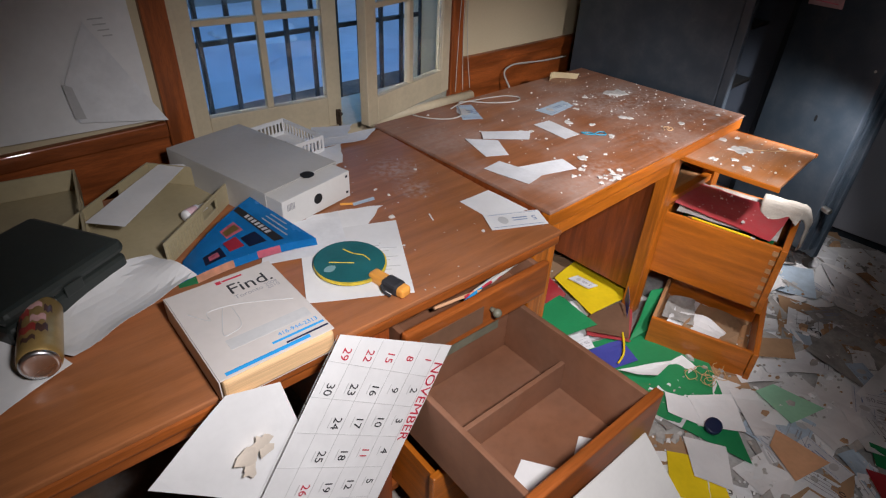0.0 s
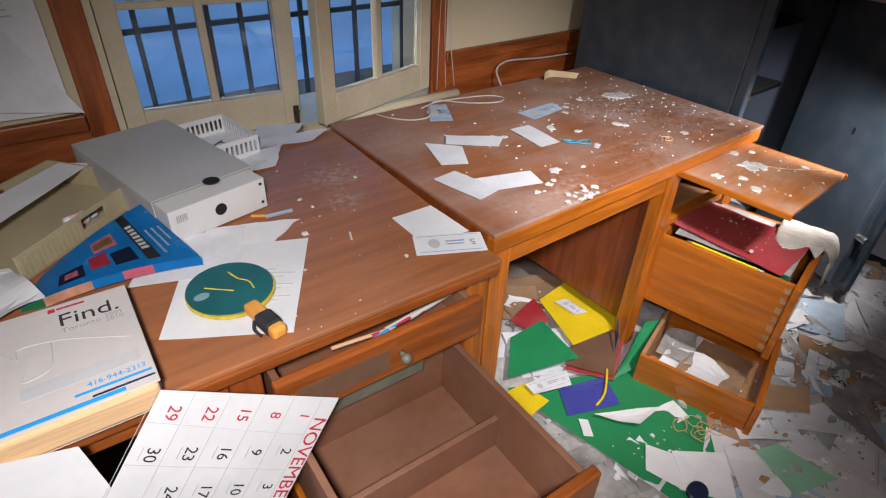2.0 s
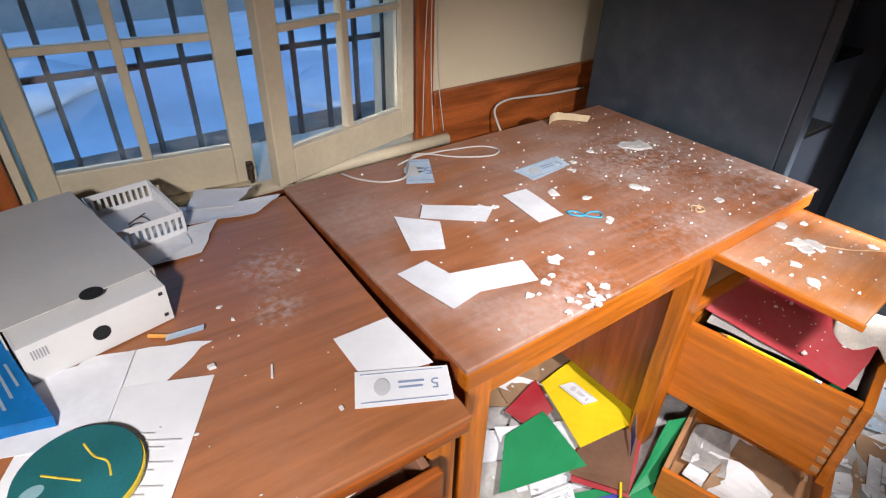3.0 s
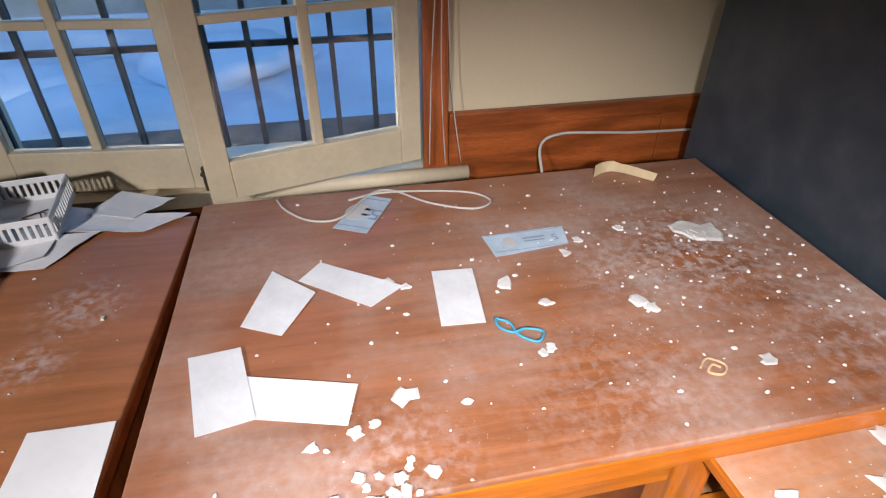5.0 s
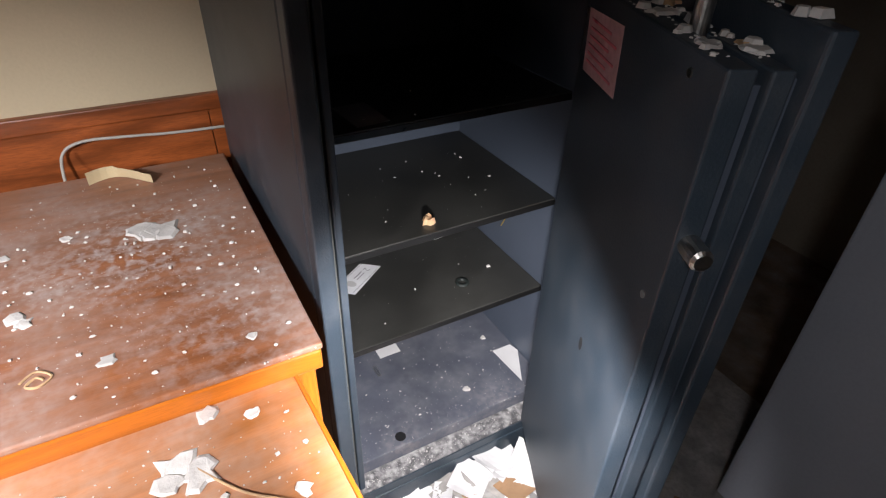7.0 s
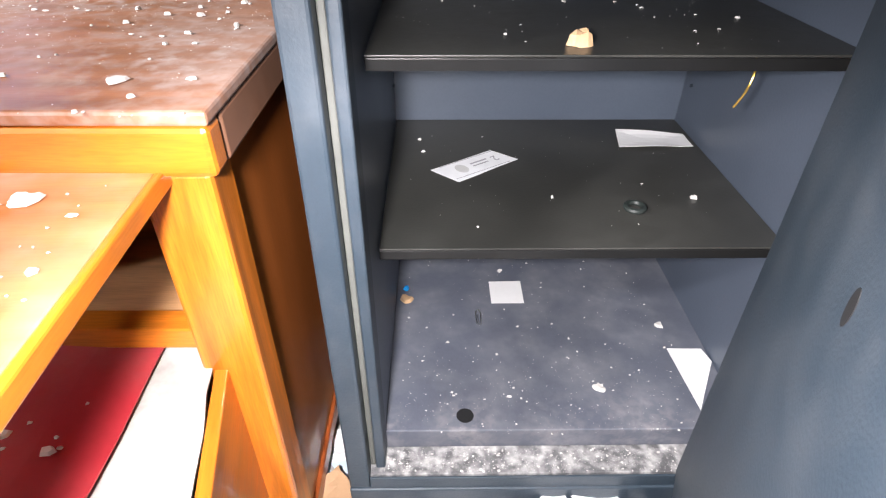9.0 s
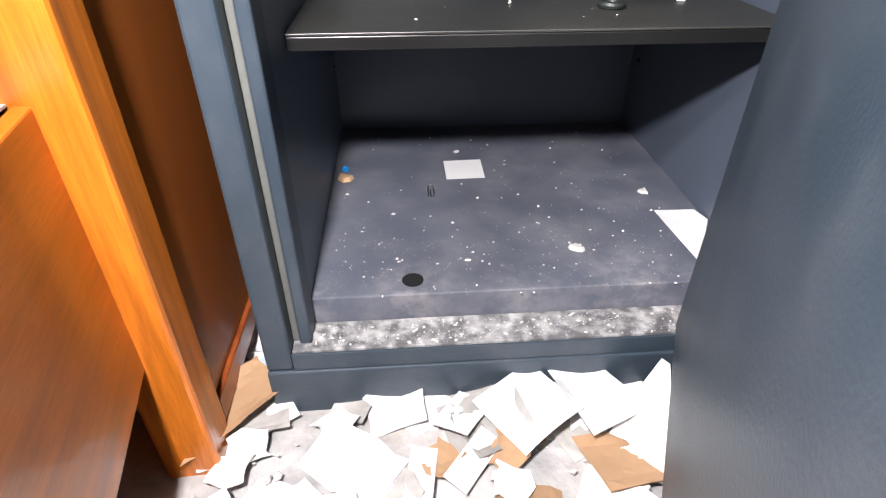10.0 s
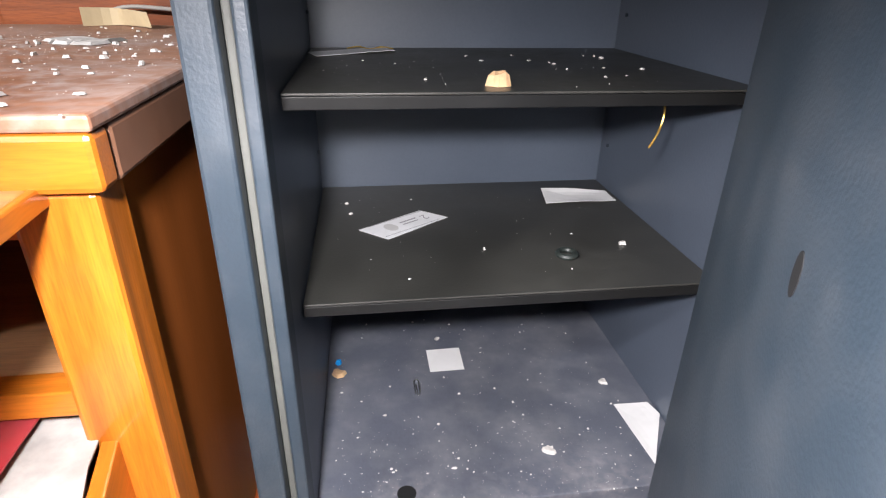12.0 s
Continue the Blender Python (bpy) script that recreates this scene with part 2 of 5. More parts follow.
handle_orange = material("orange_handle", (0.72, 0.32, 0.06), 0.45, vary=0.2, scale=20, fine=80)
can_gold = material("can_gold_print", (0.42, 0.28, 0.10), 0.32, metal=0.4, vary=0.2, scale=20, fine=60, bump=0)
can_red = material("can_red_print", (0.45, 0.06, 0.05), 0.32, metal=0.3, vary=0.2, scale=20, bump=0)
can_pink = material("can_pink_print", (0.72, 0.42, 0.40), 0.32, metal=0.2, vary=0.2, scale=20, bump=0)
can_dark = material("can_dark_print", (0.10, 0.05, 0.04), 0.35, metal=0.2, vary=0.2, scale=20, bump=0)
aluminium = material("bare_aluminium", (0.72, 0.72, 0.72), 0.28, metal=1.0, vary=0.08, scale=20, bump=0.02)
cable_grey = material("grey_cable", (0.48, 0.46, 0.42), 0.5, vary=0.1)
tape_cream = material("masking_tape", (0.66, 0.55, 0.34), 0.6, vary=0.1)
plaster = material("plaster_flakes", (0.72, 0.70, 0.67), 0.9, vary=0.15, scale=30, fine=120, bump=0.3, per_object=0.25)
cork_tan = material("tan_chip", (0.55, 0.36, 0.20), 0.8, vary=0.25, scale=40, fine=120)
cloth_mat = material("grubby_cotton_glove", (0.50, 0.46, 0.40), 0.9, vary=0.2, scale=12, fine=200, bump=0.4)
band_blue = material("blue_rubber_band", (0.05, 0.30, 0.45), 0.5, vary=0.1)
band_tan = material("tan_rubber_band", (0.55, 0.36, 0.16), 0.5, vary=0.15)
gold_tinsel = material("gold_wire", (0.65, 0.45, 0.10), 0.35, metal=0.8, vary=0.1)
pen_white = material("pen_barrel", (0.65, 0.63, 0.58), 0.35, vary=0.08)
navy_plastic = material("navy_plastic", (0.012, 0.02, 0.06), 0.45, vary=0.1)
olive_metal = material("olive_grey_plate", (0.17, 0.165, 0.12), 0.5, vary=0.2, scale=9, fine=70)
# near-black for flat discs: the shade inside holes, put into the colour
dark_hole = material("hole_shade", (0.004, 0.004, 0.005), 0.8, vary=0.1, bump=0)

glass = bpy.data.materials.new("old_window_glass")
glass.use_nodes = True
gb = glass.node_tree.nodes["Principled BSDF"]
gb.inputs["Base Color"].default_value = (0.9, 0.95, 0.97, 1)
gb.inputs["Transmission Weight"].default_value, gb.inputs["Roughness"].default_value, gb.inputs["IOR"].default_value = 1.0, 0.03, 1.45


# ---------------- builders ----------------
def box(bm, lo, hi, bevel=0.0, m=None):
    """A box between two corners, its edges softened."""
    mat = Matrix.Translation([(a + b) / 2 for a, b in zip(lo, hi)]) @ Matrix.Diagonal([abs(b - a) for a, b in zip(lo, hi)] + [1])
    made = bmesh.ops.create_cube(bm, size=1, matrix=(m @ mat) if m else mat)
    if bevel:
        edges = {e for v in made["verts"] for e in v.link_edges}
        bmesh.ops.bevel(bm, geom=list(edges), offset=bevel, segments=2, affect='EDGES', profile=0.5)
    return bm


def boxes(*pairs, bevel=0.0):
    bm = bmesh.new()
    for lo, hi in pairs:
        box(bm, lo, hi, bevel)
    return bm


def rod(bm, a, b, r, sides=10, r2=None, caps=True):
    """A round bar from a to b."""
    a, b = Vector(a), Vector(b)
    d = b - a
    m = Matrix.Translation((a + b) / 2) @ d.to_track_quat("Z", "Y").to_matrix().to_4x4()
    bmesh.ops.create_cone(bm, cap_ends=caps, segments=sides, radius1=r, radius2=r if r2 is None else r2, depth=d.length, matrix=m)
    return bm


def lathe(bm, profile, sides=28, m=None):
    """A turned shape from (radius, height) pairs, round z."""
    rings = []
    for r, z in profile:
        rings.append([bm.verts.new((r * math.cos(2 * math.pi * i / sides), r * math.sin(2 * math.pi * i / sides), z)) for i in range(sides)])
    for p, q in zip(rings, rings[1:]):
        for i in range(sides):
            bm.faces.new((p[i], p[(i + 1) % sides], q[(i + 1) % sides], q[i]))
    bm.faces.new(list(reversed(rings[0])))
    bm.faces.new(rings[-1])
    if m:
        bmesh.ops.transform(bm, matrix=m, verts=[v for ring in rings for v in ring])
    return bm


def tube(bm, points, r, sides=8):
    """A bent tube along points, smoothed."""
    pts = [Vector(p) for p in points]
    fine = []
    for i in range(len(pts) - 1):
        p0, p1, p2, p3 = pts[max(i - 1, 0)], pts[i], pts[i + 1], pts[min(i + 2, len(pts) - 1)]
        for k in range(6):
            s = k / 6
            fine.append(0.5 * ((2 * p1) + (p2 - p0) * s + (2 * p0 - 5 * p1 + 4 * p2 - p3) * s * s + (3 * p1 - p0 - 3 * p2 + p3) * s ** 3))
    fine.append(pts[-1])
    rings = []
    for i, p in enumerate(fine):
        d = (fine[min(i + 1, len(fine) - 1)] - fine[max(i - 1, 0)]).normalized()
        side = d.cross(Vector((0, 0, 1)))
        side = side.normalized() if side.length > 0.05 else Vector((1, 0, 0))
        up = side.cross(d).normalized()
        rings.append([bm.verts.new(p + r * (math.cos(2 * math.pi * k / sides) * side + math.sin(2 * math.pi * k / sides) * up)) for k in range(sides)])
    for p, q in zip(rings, rings[1:]):
        for k in range(sides):
            bm.faces.new((p[k], p[(k + 1) % sides], q[(k + 1) % sides], q[k]))
    bm.faces.new(rings[0])
    bm.faces.new(list(reversed(rings[-1])))
    return bm


def mesh_of(name, bm, smooth=False):
    bmesh.ops.recalc_face_normals(bm, faces=bm.faces[:])
    me = bpy.data.meshes.new(name)
    bm.to_mesh(me)
    bm.free()
    if smooth:
        for p in me.polygons:
            p.use_smooth = True
    return me


def part(name, bm, mat, parent, label="", m=None, smooth=False):
    ob = new(name, mesh_of(name, bm, smooth))
    ob.data.materials.append(mat)
    ob.parent = parent
    if m:
        ob.matrix_basis = m
    if label:
        tagged(ob, label)
    return ob


def solid(name, bm, mat, label="", category="", m=None, group="", kind="", smooth=False):
    ob = new(name, mesh_of(name, bm, smooth))
    ob.data.materials.append(mat)
    if m:
        ob.matrix_basis = m
    return tagged(ob, label, category, group, kind)


def thing(name, label, category, m=None, group="", kind=""):
    ob = new(name)
    ob.empty_display_size = 0.05
    if m:
        ob.matrix_basis = m
    return tagged(ob, label, category, group, kind)


def quad_sheet(corners, thick=0.0006, curl=0.002, cuts=6, seed=0.0, torn=0.0):
    """A sheet of paper over four corners (any height), slightly wavy, with a real thickness."""
    bm = bmesh.new()
    a, b, c, d = [Vector(p) for p in corners]
    top, low = {}, {}
    up = (b - a).cross(d - a).normalized()
    if up.z < 0:
        up = -up
    for i in range(cuts + 1):
        for j in range(cuts + 1):
            s, t = i / cuts, j / cuts
            p = (a * (1 - s) + b * s) * (1 - t) + (d * (1 - s) + c * s) * t
            wave = noise.noise(Vector((p.x * 9 + seed, p.y * 9, seed)))
            edge = max(abs(s - 0.5), abs(t - 0.5)) * 2
            lift = curl * (wave + 0.75) * (0.35 + edge * edge)
            if torn and edge > 0.99:
                p = p + Vector((noise.noise(p * 60), noise.noise(p * 60 + Vector((7, 0, 0))), 0)) * torn
            top[i, j] = bm.verts.new(p + up * (lift + thick))
            low[i, j] = bm.verts.new(p + up * lift)
    for i in range(cuts):
        for j in range(cuts):
            bm.faces.new((top[i, j], top[i + 1, j], top[i + 1, j + 1], top[i, j + 1]))
            bm.faces.new((low[i, j + 1], low[i + 1, j + 1], low[i + 1, j], low[i, j]))
    rim = [(i, 0) for i in range(cuts)] + [(cuts, j) for j in range(cuts)] + [(i, cuts) for i in range(cuts, 0, -1)] + [(0, j) for j in range(cuts, 0, -1)]
    for p, q in zip(rim, rim[1:] + rim[:1]):
        bm.faces.new((top[p], low[p], low[q], top[q]))
    return bm


TEXTS = {}


def text_mesh(words, size, depth=0.0002):
    key = (words, size)
    if key not in TEXTS:
        cu = bpy.data.curves.new("words", 'FONT')
        cu.body, cu.size, cu.extrude, cu.align_x, cu.align_y = words, size, depth, 'CENTER', 'CENTER'
        cu.resolution_u = 3
        ob = bpy.data.objects.new("words", cu)
        scene.collection.objects.link(ob)
        dg = bpy.context.evaluated_depsgraph_get()
        TEXTS[key] = bpy.data.meshes.new_from_object(ob.evaluated_get(dg))
        bpy.data.objects.remove(ob)
    return TEXTS[key]


def words(name, text, size, mat, parent, m):
    ob = new(name, text_mesh(text, size).copy())
    ob.data.materials.clear()
    ob.data.materials.append(mat)
    ob.parent = parent
    ob.matrix_basis = m
    return ob


def frame_of(o, u, v):
    """A pose with x along u and y along v, at o."""
    u = Vector(u).normalized()
    w = u.cross(Vector(v)).normalized()
    v = w.cross(u)
    m = Matrix((u, v, w)).transposed().to_4x4()
    m.translation = o
    return m


def flat_sheet(name, xy, z, mat, label, category="paper", curl=0.0015, seed=0.0, group="", torn=0.0, cuts=6):
    """A loose sheet lying at height z, over four plan corners."""
    c = Vector((sum(p[0] for p in xy) / 4, sum(p[1] for p in xy) / 4, z))
    bm = quad_sheet([(p[0] - c.x, p[1] - c.y, 0) for p in xy], curl=curl, seed=seed, torn=torn, cuts=cuts)
    return solid(name, bm, mat, label, category, Matrix.Translation(c), group)


def flake(r, h, seed):
    """A broken flake of plaster."""
    rnd = random.Random(seed)
    bm = bmesh.new()
    k = rnd.randint(8, 13)
    ring = [(r * rnd.uniform(0.5, 1.15), 2 * math.pi * (i + rnd.uniform(-0.3, 0.3)) / k) for i in range(k)]
    low = [bm.verts.new((a * math.cos(t), a * math.sin(t), 0)) for a, t in ring]
    top = [bm.verts.new((a * 0.8 * math.cos(t), a * 0.8 * math.sin(t), h * rnd.uniform(0.6, 1.2))) for a, t in ring]
    for i in range(k):
        bm.faces.new((low[i], low[(i + 1) % k], top[(i + 1) % k], top[i]))
    bm.faces.new(top)
    bm.faces.new(list(reversed(low)))
    return bm


def crumbs(name, count, area, z, rmin, rmax, mat, label, seed, weight=None, parent=None):
    """Countless plaster crumbs lying on a surface, as one."""
    rnd = random.Random(seed)
    verts, faces = [], []
    made = 0
    while made < count:
        x, y = rnd.uniform(area[0], area[2]), rnd.uniform(area[1], area[3])
        if weight and rnd.random() > weight(x, y):
            continue
        made += 1
        r = rmin + (rmax - rmin) * rnd.random() ** 9
        k = rnd.randint(4, 6)
        t0 = rnd.uniform(0, 6)
        zz = z(x, y) if callable(z) else z
        base = len(verts)
        stretch = rnd.uniform(0.6, 1.6)
        for ring, (f, hh) in enumerate(((1.0, 0.0), (0.7, rnd.uniform(0.3, 0.9)))):
            for i in range(k):
                a = t0 + 2 * math.pi * i / k
                q = r * f * (0.75 + 0.5 * ((i * 37 + made * 13) % 7) / 7)
                verts.append((x + q * math.cos(a) * stretch, y + q * math.sin(a), zz + hh * r))
        for i in range(k):
            j = (i + 1) % k
            faces.append((base + i, base + j, base + k + j, base + k + i))
        faces.append(tuple(base + k + i for i in range(k)))
    me = bpy.data.meshes.new(name)
    me.from_pydata(verts, [], faces)
    ob = new(name, me)
    me.materials.append(mat)
    return tagged(ob, label, "debris", kind="stuff")


# ---------------- structure ----------------
WALL = 0.2          # room face of the window wall
solid("floor", boxes(((-2.4, -3.6, -0.12), (3.4, WALL, 0.0))), floor_mat, "littered worn brown floor under paper and plaster", "floor", kind="structure")
solid("ceiling", boxes(((-2.6, -3.8, 2.5), (3.6, 0.45, 2.62))), ceiling_paint, "dull off-white plaster ceiling", "ceiling", kind="structure")
solid("wall_west", boxes(((-2.6, -3.6, -0.12), (-2.4, 0.45, 2.5))), dim_wall, "dull painted side wall", "wall", kind="structure")
solid("wall_east", boxes(((3.4, -3.6, -0.12), (3.6, 0.45, 2.5))), dim_wall, "dull painted side wall", "wall", kind="structure")
solid("wall_south", boxes(((-2.6, -3.8, -0.12), (3.6, -3.6, 2.5))), dim_wall, "dull painted rear wall", "wall", kind="structure")
solid("wall_north", boxes(((-2.4, WALL, -0.12), (-0.555, 0.45, 2.5)), ((0.56, WALL, -0.12), (3.4, 0.45, 2.5)),
                          ((-0.555, WALL, -0.12), (0.56, 0.45, 0.648)), ((-0.555, WALL, 1.95), (0.56, 0.45, 2.5))), cream_wall,
      "cream painted wallboard around the casement window", "wall", kind="structure")
wains = thing("wainscot", "knotty reddish pine wainscot below the cream wall", "panelling", kind="structure")
for x0, x1, top in ((-2.4, -1.78, 0.80), (-1.78, -1.16, 0.80), (-1.16, -0.594, 0.80), (-0.594, 0.0, 0.638), (0.0, 0.596, 0.638), (0.596, 1.2, 0.80), (1.2, 1.82, 0.80), (1.82, 2.44, 0.80), (2.44, 3.4, 0.80)):
    part("panel", boxes(((x0 + 0.001, WALL - 0.014, 0.1), (x1 - 0.001, WALL, top)), bevel=0.002), panel_wood, wains)
part("cap_rail", boxes(((-2.4, WALL - 0.026, 0.80), (-0.595, WALL, 0.843)), bevel=0.004), panel_wood, wains)
part("cap_rail", boxes(((0.597, WALL - 0.026, 0.80), (3.4, WALL, 0.843)), bevel=0.004), panel_wood, wains)
solid("baseboard", boxes(((-2.4, WALL - 0.03, 0.0), (3.4, WALL - 0.015, 0.1)), bevel=0.004), red_wood_x, "dark reddish baseboard", "baseboard", kind="structure")

win = thing("window_1", "cream two-leaf casement window with small panes, standing ajar", "window", kind="structure")
part("trim", boxes(((-0.593, WALL - 0.022, 0.64), (-0.526, WALL + 0.001, 2.0)), bevel=0.003), trim_wood, win, "knotty pine window trim")
part("trim", boxes(((0.531, WALL - 0.022, 0.64), (0.595, WALL + 0.001, 2.0)), bevel=0.003), trim_wood, win, "knotty pine window trim")
part("trim", boxes(((-0.6, WALL - 0.022, 1.93), (0.6, WALL - 0.002, 2.0)), bevel=0.003), panel_wood, win)
part("jamb", boxes(((-0.556, WALL + 0.002, 0.69), (-0.505, 0.449, 1.95))), cream_paint, win)
part("jamb", boxes(((0.532, WALL + 0.002, 0.69), (0.561, 0.449, 1.95))), cream_paint, win)
bm = boxes(((-0.53, WALL - 0.02, 0.650), (0.60, 0.449, 0.689)))
stool = part("window_sill", bm, cream_paint, win, "cream painted inner sill")
bm = bmesh.new()
rod(bm, (0.10, WALL - 0.035, 0.685), (0.645, WALL - 0.035, 0.685), 0.02, 16)
part("rolled_edge", bm, cream_paint, win, "rounded cream nosing of the sill", smooth=True)
part("outer_sill", boxes(((-0.7, 0.451, 0.58), (0.7, 0.62, 0.69)), bevel=0.01), stone_sill, win, "brown weathered outer sill")


def sash(m, rail):
    """One casement leaf in its own plane: x from the hinge, y through it, z up; rail: height of the bottom rail."""
    leaf = part("casement", boxes(((0, 0, 0), (0.052, 0.036, 1.2)), ((0.448, 0, 0), (0.5, 0.036, 1.2)), ((0.052, 0, 0), (0.448, 0.036, rail)),
                                  ((0.052, 0, 1.13), (0.448, 0.036, 1.2)), bevel=0.003), cream_paint, win, "flaking cream casement leaf", m)
    part("mullion", boxes(((0.239, 0.004, rail), (0.261, 0.032, 1.13)), bevel=0.003), cream_paint, leaf)
    zs = [rail, 0.378, 0.664, 0.95, 1.13]
    for z in zs[1:-1]:
        part("muntin", boxes(((0.052, 0.005, z), (0.239, 0.031, z + 0.018)), ((0.261, 0.005, z), (0.448, 0.031, z + 0.018)), bevel=0.002), cream_paint, leaf)
    for za, zb in zip(zs, zs[1:]):
        for xa, xb in ((0.052, 0.239), (0.261, 0.448)):
            p = part("pane", boxes(((xa, 0.017, za), (xb, 0.02, zb))), glass, leaf)
            p.visible_shadow = False
    return leaf


left_leaf = sash(pose(-0.497, 0.255, 0.692, 0, 0, -7) @ Matrix.Diagonal((1.02, 1, 1, 1)), 0.106)
right_leaf = sash(pose(0.525, 0.183, 0.724, 0, 0, 180 + 15) @ pose(0, -0.036, 0) @ Matrix.Diagonal((1.04, 1, 1, 1)), 0.092)
lat = bmesh.new()
box(lat, (0.474, -0.012, 0.006), (0.490, 0.0, 0.06), 0.002)
box(lat, (0.478, -0.02, 0.0), (0.486, -0.010, 0.045), 0.002)
rod(lat, (0.482, -0.012, 0.05), (0.482, -0.03, 0.05), 0.006, 8)
part("latch", lat, rust_iron, left_leaf, "rusty iron latch")
for k, xx in enumerate((0.560, 0.572, 0.583)):
    bm = bmesh.new()
    tube(bm, [(xx, WALL - 0.03, 1.9), (xx + 0.004, WALL - 0.035, 1.3), (xx - 0.012 + 0.012 * k, WALL - 0.04, 0.95), (xx - 0.02 + 0.03 * k, WALL - 0.045, 0.72)], 0.0016, 6)
    solid("blind_cord", bm, cable_grey, "thin grey cord hanging beside the window", "cord", group="blind cords", smooth=True)

grille = thing("window_grille", "black iron bars outside the casement window", "grille", kind="structure")
for i in range(12):
    bm = bmesh.new()
    xx = -0.59 + i * 0.102
    box(bm, (xx - 0.007, 0.37, 0.72), (xx + 0.007, 0.384, 1.97), 0.001)
    part("bar", bm, black_iron, grille)
for zz in (0.985, 1.40, 1.82):
    part("cross_bar", boxes(((-0.545, 0.384, zz - 0.008), (0.545, 0.396, zz + 0.008)), bevel=0.001), black_iron, grille)
solid("ground", boxes(((-60, 0.6, -0.75), (60, 120, -0.6))), snow, "snow-covered ground with dark bare patches", "ground", kind="structure")
solid("backdrop", boxes(((-12, 9.0, -0.6), (14, 9.3, 2.2))), wall_far, "grey weathered wall across the snowy yard", "wall", kind="structure")
rnd = random.Random(4)
for k in range(7):
    bm = bmesh.new()
    bmesh.ops.create_icosphere(bm, subdivisions=3, radius=1)
    for v in bm.verts:
        v.co *= 1 + 0.35 * noise.noise(v.co * 1.7 + Vector((k * 5, 0, 0)))
        v.co.z *= 0.28
    solid("snow_mound", bm, snow, "low snow mound in the yard", "snow", pose(rnd.uniform(-3, 4), rnd.uniform(3.5, 7.5), -0.6, 0, 0, rnd.uniform(0, 180)) @ Matrix.Scale(rnd.uniform(0.5, 1.1), 4),
          group="snow mounds", smooth=True)

# folded map pinned to the left part of the wall
m = thing("wall_map", "curling white paper chart hanging on the wall", "chart")
part("sheet", quad_sheet([(-1.75, 0.183, 0.90), (-0.618, 0.180, 0.856), (-0.622, 0.192, 1.55), (-1.75, 0.193, 1.55)], curl=0.006, cuts=10), white_paper, m)
part("folded_corner", quad_sheet([(-0.807, 0.168, 0.893), (-0.594, 0.160, 0.856), (-0.733, 0.176, 1.133), (-0.811, 0.172, 0.998)], curl=0.004), lined_paper, m, "turned-up corner of the chart")
for i in range(4):
    part("printed_line", boxes(((-0.72 + 0.008 * i, 0.1745, 1.135 - i * 0.014), (-0.685 + 0.004 * i, 0.1755, 1.138 - i * 0.014))), ink_pale, m)
part("printed_block", quad_sheet([(-0.815, 0.163, 0.905), (-0.79, 0.162, 0.902), (-0.80, 0.168, 0.985), (-0.82, 0.168, 0.995)], curl=0.001), ink_pale, m)

# ---------------- desk by the safe ----------------
W2, D2, H2 = 1.195, 0.76, 0.75
desk = thing("writing_desk", "varnished orange wooden desk with dusty brown top, drawers pulled out", "desk")
part("desktop", boxes(((0.012, -D2, H2 - 0.012), (W2, 0, H2)), bevel=0.003), desk_top_wood, desk, "dusty brown veneer top")
part("top_edge", boxes(((0.014, -D2 + 0.001, H2 - 0.055), (W2 - 0.002, -D2 + 0.03, H2 - 0.0125)), bevel=0.005), orange_wood_x, desk)
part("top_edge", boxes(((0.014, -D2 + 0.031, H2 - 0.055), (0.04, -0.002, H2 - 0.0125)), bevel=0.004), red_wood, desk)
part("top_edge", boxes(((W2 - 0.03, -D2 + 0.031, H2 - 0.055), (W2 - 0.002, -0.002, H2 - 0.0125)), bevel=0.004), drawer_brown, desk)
part("apron", boxes(((0.07, -D2 + 0.02, 0.635), (0.715, -D2 + 0.04, H2 - 0.056)), bevel=0.002), orange_wood_x, desk)
# front legs orange; rear legs, inner sides and back coloured a darker red
for xa in (0.022, 0.717, W2 - 0.075):
    part("leg", boxes(((xa, -D2 + 0.012, 0.0), (xa + 0.062, -D2 + 0.062, H2 - 0.0555)), bevel=0.005), orange_wood, desk)
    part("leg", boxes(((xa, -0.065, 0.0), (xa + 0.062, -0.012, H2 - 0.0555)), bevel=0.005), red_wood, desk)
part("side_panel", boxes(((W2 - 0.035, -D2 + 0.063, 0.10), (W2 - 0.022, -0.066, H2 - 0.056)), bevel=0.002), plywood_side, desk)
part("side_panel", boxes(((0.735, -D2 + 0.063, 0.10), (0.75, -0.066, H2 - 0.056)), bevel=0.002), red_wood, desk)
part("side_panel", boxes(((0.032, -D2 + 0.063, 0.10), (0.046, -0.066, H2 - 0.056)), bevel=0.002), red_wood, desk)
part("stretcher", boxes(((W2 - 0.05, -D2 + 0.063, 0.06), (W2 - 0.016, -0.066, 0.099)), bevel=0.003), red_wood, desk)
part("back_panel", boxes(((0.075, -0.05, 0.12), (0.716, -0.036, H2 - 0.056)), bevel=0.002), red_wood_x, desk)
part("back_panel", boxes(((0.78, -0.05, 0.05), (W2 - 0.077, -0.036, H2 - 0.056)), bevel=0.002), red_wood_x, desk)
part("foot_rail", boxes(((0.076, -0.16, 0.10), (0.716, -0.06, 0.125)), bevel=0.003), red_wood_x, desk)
for z in (0.655, 0.49, 0.175):
    part("drawer_rail", boxes(((0.78, -D2 + 0.02, z), (W2 - 0.076, -D2 + 0.05, z + 0.026)), bevel=0.002), orange_wood_x, desk)
    part("runner", boxes(((0.752, -D2 + 0.051, z), (0.775, -0.066, z + 0.02)), bevel=0.002), raw_wood, desk)
    part("runner", boxes(((W2 - 0.06, -D2 + 0.064, z), (W2 - 0.036, -0.067, z + 0.02)), bevel=0.002), raw_wood, desk)
